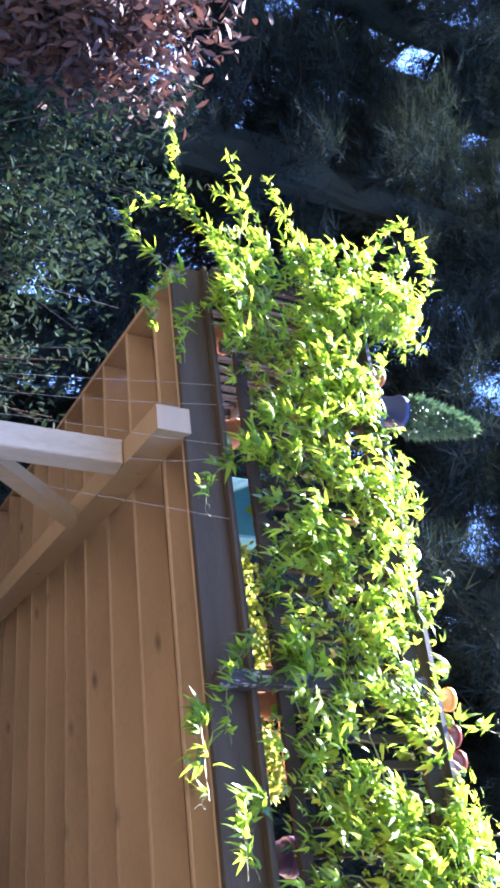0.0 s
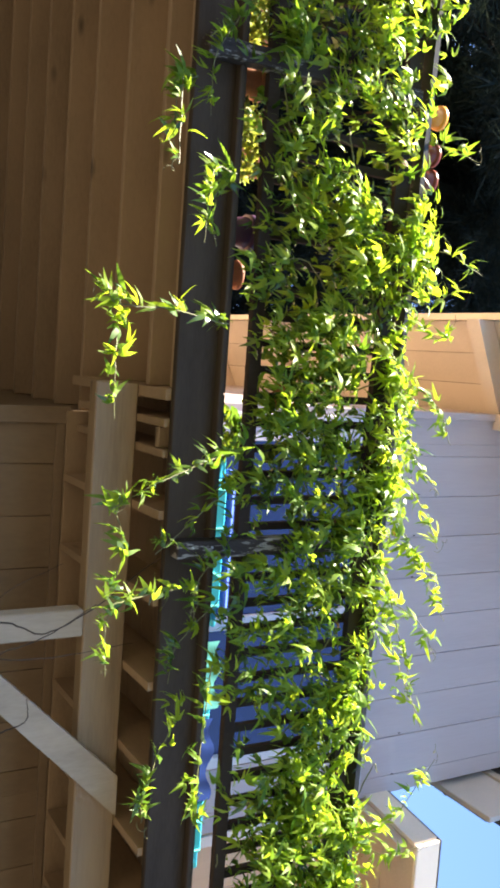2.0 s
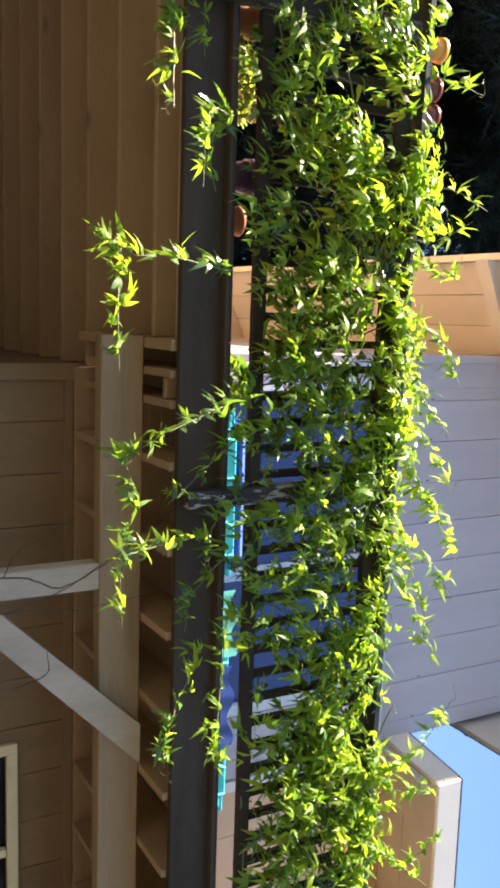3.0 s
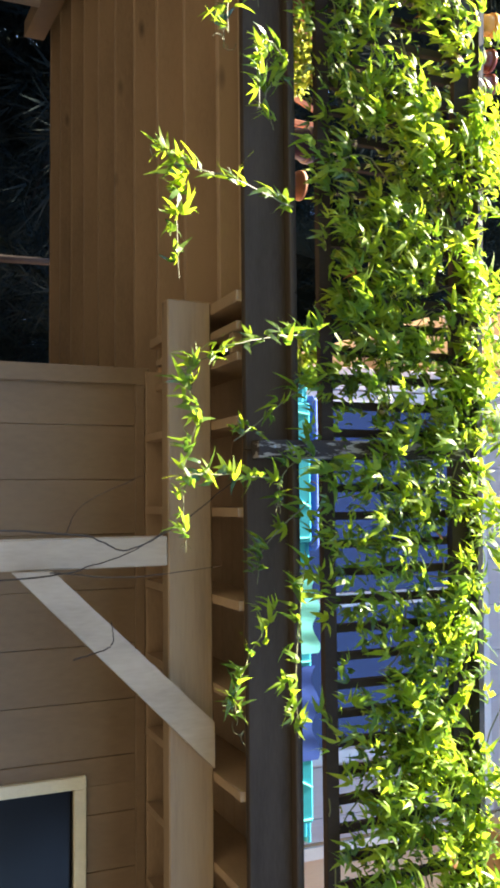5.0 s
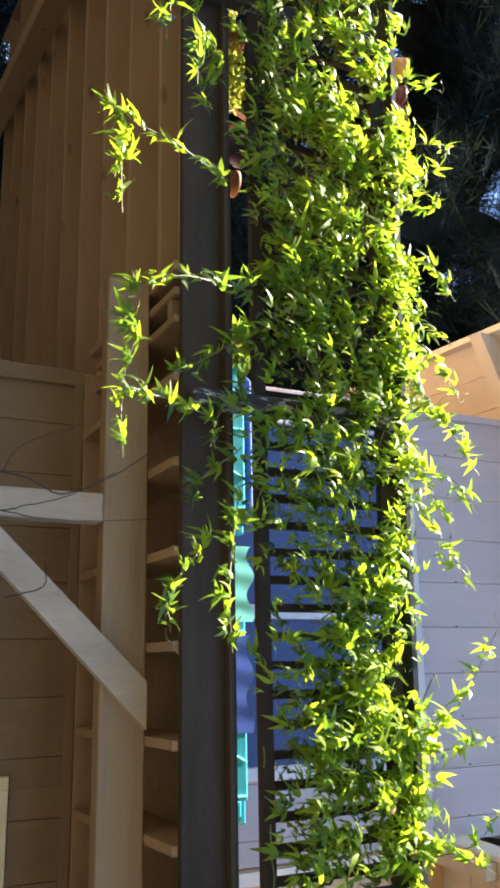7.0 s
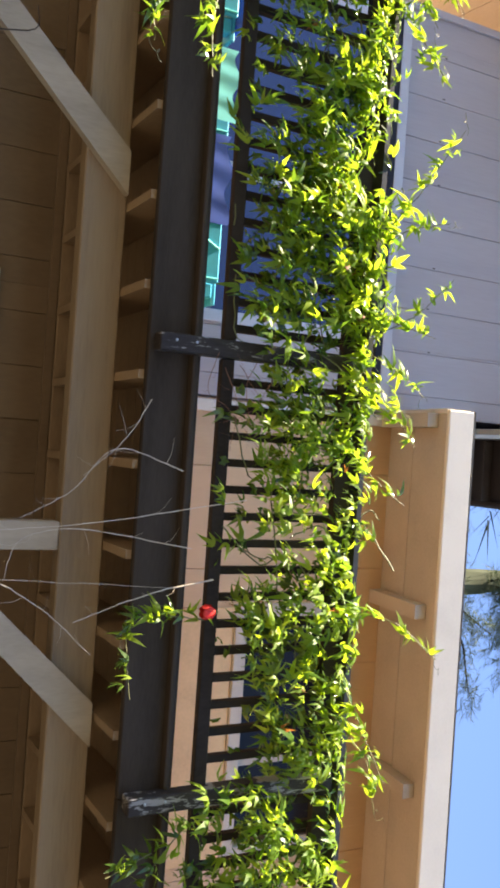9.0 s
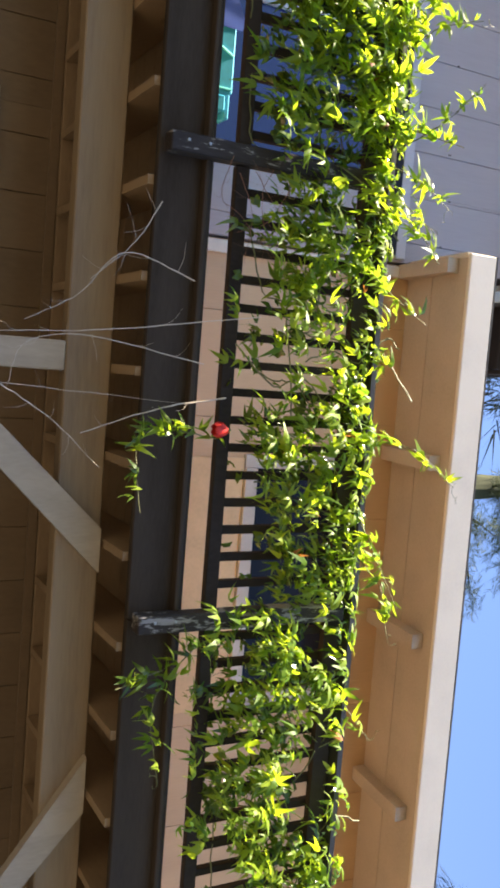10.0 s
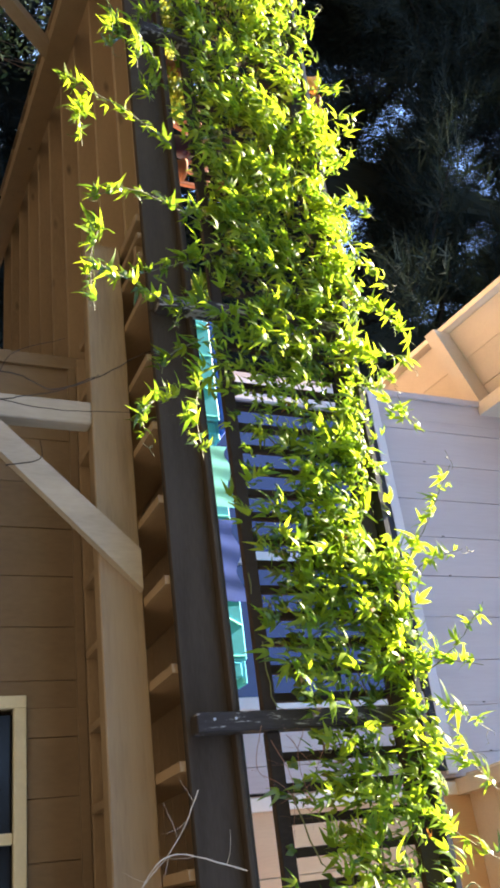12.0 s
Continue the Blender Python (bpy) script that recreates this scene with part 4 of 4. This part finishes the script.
def twig(pts, r, y, name="dry_twig", mat=DRY, label="bare dry vine twig hanging from the railing"):
    line = sway([(x, y, z) for x, z in pts], 8, 0.0022)
    at = line[0].copy()
    ob = new(name, mesh_of(name, tube(bmesh.new(), [p - at for p in line], [r * (1 - 0.55 * i / len(line)) for i in range(len(line))], 5), mat))
    if name == "dry_twig":
        for k in range(2, len(line) - 2, 3):
            s = line[k] - at
            e = s + Vector((rng.normal(0, 0.05), rng.normal(-0.01, 0.02), rng.normal(-0.02, 0.05)))
            part("twiglet", tube(bmesh.new(), sway([s, s.lerp(e, 0.5) + Vector((0.008, 0, 0.006)), e], 4, 0.001), [r * 0.35 * (1 - 0.08 * i) for i in range(9)], 4), mat, ob)
    ob.location = at
    return tagged(ob, label, "twig", "dry twigs on the railing")


for pts, r in (
    (((4.90, 2.85), (4.83, 2.56), (5.00, 2.39), (5.11, 2.20)), 0.0045), (((4.62, 2.69), (4.78, 2.60), (4.94, 2.43)), 0.004), (((5.01, 3.15), (5.12, 2.51), (5.16, 2.07)), 0.004),
    (((5.22, 2.91), (5.15, 2.45), (5.19, 2.21), (5.35, 2.15)), 0.004), (((5.35, 3.02), (5.40, 2.75), (5.51, 2.43)), 0.006), (((5.33, 2.10), (5.46, 2.31), (5.64, 2.51)), 0.004), (((5.34, 2.08), (5.38, 2.84)), 0.002),
):
    twig(pts, r * 0.62, -0.13)
for pts in (((4.44, 3.08), (4.58, 3.20), (4.65, 3.36)), ((4.42, 3.16), (4.54, 3.12), (4.73, 3.17), (4.88, 3.31)), ((4.46, 3.01), (4.61, 3.08), (4.81, 3.06)), ((4.48, 3.25), (4.63, 3.15), (4.69, 3.02)), ((4.40, 2.98), (4.56, 2.94), (4.63, 3.04), (4.82, 3.23))):
    twig(pts, 0.0016, -0.12, "dry_twig", REDTWIG, "thin reddish-brown vine twig on the railing")
for pts in (((-1.14, 1.75), (-1.33, 2.92)), ((-1.03, 1.75), (-1.12, 2.44), (-1.21, 2.97)), ((-0.91, 1.75), (-0.94, 2.89)), ((-0.73, 1.76), (-0.79, 2.56), (-0.88, 2.94)), ((-0.57, 1.77), (-0.51, 2.90)), ((-1.75, 1.89), (-1.72, 2.37))):
    twig([(x, z) for x, z in reversed(pts)], 0.0012, -0.03, "hanging_stem", FINE, "thin dry vine stem hanging below the deck")
for pts, r in (
    (((2.63, 1.20), (2.69, 2.02), (2.72, 2.15), (2.76, 2.27), (2.66, 2.49), (2.48, 2.74), (2.41, 2.93)), 0.0045), (((2.88, 1.30), (2.85, 1.96), (2.82, 2.11), (2.77, 2.28), (2.65, 2.49)), 0.004),
    (((2.69, 2.02), (2.59, 2.07), (2.53, 2.17), (2.46, 2.33)), 0.0025), (((2.84, 1.96), (2.87, 2.29), (2.84, 2.67)), 0.003), (((3.18, 2.05), (3.15, 2.18), (3.11, 2.21), (3.04, 2.20)), 0.0035),
):
    twig(pts, r, 0.19, "brown_vine_stem", BARK, "brown woody vine stem climbing past the post")

# a leafy potted plant on the deck, by the house corner
plant = thing("potted_plant", (1.92, 0.45, DECK), "leafy green plant in a terracotta pot", "potted plant")
part("pot", lathe(bmesh.new(), [(0.06, 0), (0.085, 0.13), (0.095, 0.13), (0.095, 0.16), (0.083, 0.16), (0.08, 0.14), (0.001, 0.14)], 20), TERRA, plant, smooth=True)
n = 150
a = rng.random(n) * 2 * math.pi
h = rng.random(n)
r = 0.15 * np.sqrt(rng.random(n)) * np.sin(math.pi * (0.15 + 0.8 * h))
# The crown borrows the shade-toned vine leaf to stay dim.
scatter("crown", OVAL, np.stack([r * np.cos(a), r * np.sin(a), 0.16 + 0.20 * h], 1), frames_for(np.stack([np.cos(a), np.sin(a), 0.2 - h], 1) + rng.normal(0, 0.3, (n, 3)), rng.normal(0, 0.4, (n, 3)) + np.array([0, 0, 1.0])), rng.uniform(0.05, 0.09, n), SHADE_LEAF, plant, "stuff", "broad green leaves")

# mats of yellow-green sedum along the deck edge
def sedum(x0, x1, label, count, height):
    t = thing("sedum_mat", (x0, 0.03, DECK), label, "plant")
    g = np.random.default_rng(int(100 * x1) + 50)
    u = g.random((count, 3))
    p = u * np.array([x1 - x0, 0.14, height]) * np.array([1, 1, 1])
    p[:, 2] *= 0.7 + 0.3 * np.sin(9 * p[:, 0])
    scatter("foliage", OVAL, p, frames_for(g.normal(0, 0.7, (count, 3)) + np.array([0, -0.2, 0.3]), g.normal(0, 0.6, (count, 3)) + np.array([-0.3, -0.4, 0.6])), g.uniform(0.018, 0.036, count), MOSS, t, "stuff", "small fleshy leaves")
    return t


sedum(-0.42, -0.10, "mat of yellow-green sedum behind the rail", 420, 0.12)
sedum(-0.108, 0.194, "dense bright sedum mat at the deck edge", 700, 0.14)
sedum(0.44, 0.76, "yellowing sedum beside the clay pot", 620, 0.14)

# a red bloom at the deck edge
bloom = thing("red_flower", (5.474, -0.18, 3.012), "single red flower in the vine", "flower")
for i in range(5):
    a = 2 * math.pi * i / 5
    bm = bmesh.new()
    rows = []
    for u, w in ((0.0, 0.010), (0.3, 0.022), (0.65, 0.024), (0.9, 0.014), (1.0, 0.004)):
        r = 0.010 + 0.014 * math.sin(u * 2.2)
        rows.append([bm.verts.new((w * s, -r - 0.003 * (1 - s * s), -0.062 * u)) for s in (-1, -0.4, 0.4, 1)])
    for p, q in zip(rows, rows[1:]):
        for j in range(3):
            bm.faces.new((p[j], p[j + 1], q[j + 1], q[j]))
    bmesh.ops.rotate(bm, verts=bm.verts[:], matrix=Matrix.Rotation(a, 3, "Z"))
    part("petal", bm, RED, bloom, smooth=True)
part("calyx", lathe(bmesh.new(), [(0.004, 0.016), (0.011, 0.004), (0.012, -0.004), (0.004, -0.008)], 8), STEM, bloom)

# the small potted conifer on the rail cap
topiary = thing("potted_conifer", (-1.37, -0.05, DECK + cap_top(-1.27)), "small cone-shaped conifer in a navy pot", "potted plant")
part("pot", lathe(bmesh.new(), [(0.075, 0), (0.098, 0.15), (0.108, 0.15), (0.108, 0.18), (0.096, 0.18), (0.09, 0.165), (0.001, 0.165)], 20), NAVY, topiary, smooth=True)
part("trunk", tube(bmesh.new(), [(0, 0, 0.15), (0, 0, 0.5)], [0.012, 0.004], 6), BARK, topiary)
NEEDLE = (np.array([(0, 0, 0), (-0.1, 0.5, 0.02), (0.1, 0.5, 0.02), (0, 1, -0.05), (-0.35, 0.55, 0), (0.35, 0.55, 0), (-0.3, 0.25, 0), (0.3, 0.25, 0)]), [(0, 2, 1), (1, 2, 3), (0, 1, 4), (0, 5, 2), (0, 1, 6), (0, 7, 2)])
n = 1500
h = rng.random(n) ** 1.3
a = rng.random(n) * 2 * math.pi
r = (0.125 * (1 - h) ** 0.7 + 0.012) * (0.75 + 0.3 * rng.random(n)) * np.minimum(1, 0.55 + 3 * h)
pl = np.stack([r * np.cos(a), r * np.sin(a), 0.19 + 0.56 * h], 1)
al = np.stack([np.cos(a), np.sin(a), 0.7 + 0 * a], 1) + rng.normal(0, 0.25, (n, 3))
scatter("crown", NEEDLE, pl, frames_for(al, rng.normal(0, 1, (n, 3)) + np.array([0, 0, 0.6])), rng.uniform(0.03, 0.055, n), CONE_LEAF, topiary, "stuff", "dense blue-green needles")

# tall dark conifers behind the house
FROND_V, FROND_F = [], []
for i in range(8):
    a = (-1.15, 1.2, -0.85, 0.9, -0.5, 0.55, -0.15, 0.2)[i]
    b = len(FROND_V)
    l = 0.62 + 0.05 * i
    y = 0.11 * i - 0.1
    w = 0.031
    FROND_V += [(-w * math.cos(a), y - w * math.sin(a), -0.05 * i), (w * math.cos(a), y + w * math.sin(a), -0.05 * i), (math.sin(a) * l, y + math.cos(a) * l, -0.22 - 0.07 * i)]
    FROND_F += [(b, b + 1, b + 2)]
FROND = (np.array(FROND_V), FROND_F)


def conifer(name, at, height, radius, fronds, label, seed, mat=CONIFER):
    g = np.random.default_rng(seed)
    t = thing(name, at, label, "tree", "dark conifers round the house")
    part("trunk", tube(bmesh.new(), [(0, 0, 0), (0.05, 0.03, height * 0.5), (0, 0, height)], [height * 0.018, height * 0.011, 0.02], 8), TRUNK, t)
    limbs = bmesh.new()
    pts, ways = [], []
    count = 70
    for i in range(count):
        z = height * (0.08 + 0.90 * i / count)
        a = g.random() * 2 * math.pi
        ln = radius * (1 - (z / height) ** 1.6 * 0.85) * g.uniform(0.65, 1.15)
        e = Vector((math.cos(a) * ln, math.sin(a) * ln, z - ln * g.uniform(0.05, 0.35)))
        s = Vector((0, 0, z))
        mid = s.lerp(e, 0.55) + Vector((0, 0, ln * 0.10))
        tube(limbs, [s, mid, e], [0.045, 0.025, 0.008], 4)
        for _ in range(int(fronds / count)):
            u = g.random() ** 0.7
            p = (s.lerp(mid, u / 0.55) if u < 0.55 else mid.lerp(e, (u - 0.55) / 0.45)) + Vector(g.normal(0, 0.16, 3))
            pts.append(tuple(p))
            ways.append((math.cos(a) + g.normal(0, 0.7), math.sin(a) + g.normal(0, 0.7), -0.5 + g.normal(0, 0.4)))
    part("limb", limbs, TRUNK, t)
    core = bmesh.new()
    rings = []
    for i in range(15):
        z = height * (0.07 + 0.88 * i / 14)
        w = radius * (1 - (z / height) ** 1.6 * 0.9) * 0.15
        rings.append([core.verts.new((math.cos(q) * w * g.uniform(0.6, 1.15), math.sin(q) * w * g.uniform(0.6, 1.15), z + g.uniform(-0.3, 0.3))) for q in (2 * math.pi * k / 12 for k in range(12))])
    for p, q in zip(rings, rings[1:]):
        for k in range(12):
            core.faces.new((p[k], p[(k + 1) % 12], q[(k + 1) % 12], q[k]))
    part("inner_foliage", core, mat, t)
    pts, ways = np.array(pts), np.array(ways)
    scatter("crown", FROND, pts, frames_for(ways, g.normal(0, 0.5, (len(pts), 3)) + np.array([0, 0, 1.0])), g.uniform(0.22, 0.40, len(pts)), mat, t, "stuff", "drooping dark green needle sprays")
    return t


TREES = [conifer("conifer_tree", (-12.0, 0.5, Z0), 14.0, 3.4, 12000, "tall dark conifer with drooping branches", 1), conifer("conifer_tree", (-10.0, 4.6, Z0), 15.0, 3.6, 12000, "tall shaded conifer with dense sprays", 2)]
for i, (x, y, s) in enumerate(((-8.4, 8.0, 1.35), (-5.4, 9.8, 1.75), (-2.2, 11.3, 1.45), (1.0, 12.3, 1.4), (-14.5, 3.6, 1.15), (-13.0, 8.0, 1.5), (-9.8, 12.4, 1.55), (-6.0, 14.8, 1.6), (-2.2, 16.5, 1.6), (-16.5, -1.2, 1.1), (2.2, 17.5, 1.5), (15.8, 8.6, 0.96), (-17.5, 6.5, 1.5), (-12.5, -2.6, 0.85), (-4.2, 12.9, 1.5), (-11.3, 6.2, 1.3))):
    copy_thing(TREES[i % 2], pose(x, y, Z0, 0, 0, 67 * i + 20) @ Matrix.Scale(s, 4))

conifer("pine_tree", (7.7, 13.5, Z0), 22.5, 5.2, 8400, "tall sparse grey-green pine beyond the wing", 9, PINE)


def bush(name, at, height, centre, spread, count, size, mat, label, seed):
    g = np.random.default_rng(seed)
    t = thing(name, at, label, "tree")
    limbs = bmesh.new()
    tips = []
    c = Vector(centre)
    top = Vector((0, 0, height))
    tube(limbs, [(0, 0, 0), (0.04, 0, height * 0.5), top], [0.06, 0.045, 0.03], 7)
    for i in range(26):
        e = c + Vector(g.normal(0, 0.55, 3)) * Vector(spread).length * 0.45
        m = top.lerp(e, 0.5) + Vector(g.normal(0, 0.1, 3))
        tube(limbs, [top, m, e], [0.02, 0.01, 0.004], 5)
        tips += [top.lerp(m, 0.8), m, m.lerp(e, 0.5), e]
    part("trunk", limbs, BARK, t)
    pick = g.integers(0, len(tips), count)
    pts = np.array([tuple(tips[k]) for k in pick]) + g.normal(0, 0.16, (count, 3)) * np.array(spread)
    al = g.normal(0, 0.6, (count, 3)) + np.array([0, 0, -0.5])
    scatter("crown", WILLOW, pts, frames_for(al, g.normal(0, 0.6, (count, 3)) + np.array([0, -0.3, 0.8])), g.uniform(0.6, 1.3, count) * size, mat, t, "stuff", label + " leaves")
    return t


bush("plum_tree", (-5.45, 0.9, Z0), 1.9, (0.1, -0.45, 3.05), (1.1, 1.0, 0.95), 6500, 0.115, PLUM, "plum-brown leaved small tree beside the deck", 11)
bush("shrub", (0.1, 5.7, Z0), 4.3, (0.0, -0.1, 5.3), (0.6, 0.5, 0.5), 1500, 0.09, MOSS, "yellow-green sunlit shrub behind the deck", 15)
bush("shrub", (-4.85, 2.2, Z0), 1.4, (0.0, 0.2, 2.95), (1.1, 1.0, 1.0), 3600, 0.10, SHRUB, "grey-green leafy shrub behind the deck", 12)
bush("shrub", (-6.25, 2.5, Z0), 1.7, (0.0, 0.1, 3.6), (1.1, 1.0, 1.0), 3400, 0.105, SHRUB, "tall grey-green shrub beside the plum tree", 14)
bush("shrub", (-3.75, 3.2, Z0), 1.1, (0.0, 0.0, 2.75), (0.7, 0.8, 0.7), 1600, 0.09, SHRUB, "grey-green shrub under the deck end", 13)

# the wood far behind, closing the gaps between the trees
g = np.random.default_rng(21)
n = 9000
wood = np.stack([g.uniform(-34, 6, n), g.uniform(19, 27, n), Z0 + 31 * g.random(n) ** 0.8], 1)
wood[:, 1] += 0.012 * (wood[:, 0] + 12) ** 2 * -0.6
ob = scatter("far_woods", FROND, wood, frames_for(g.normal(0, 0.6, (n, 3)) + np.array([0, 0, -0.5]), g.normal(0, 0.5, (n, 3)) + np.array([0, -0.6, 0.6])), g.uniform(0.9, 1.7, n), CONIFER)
tagged(ob, "dense dark conifer wood behind the house", "woods", "", "stuff")

# lower trees added unseen on the open side behind the viewer, cutting low skylight
unseen_tree = conifer("conifer_tree", (26.0, -13.0, Z0), 8.6, 2.6, 2800, "bushy conifer added unseen behind the viewer", 5)
for i in range(15):
    x = -17 + 2.9 * i
    copy_thing(unseen_tree, pose(x, -12.5 - 1.5 * (i % 2), Z0, 0, 0, 41 * i) @ Matrix.Scale(0.95 + 0.1 * (i % 3), 4))
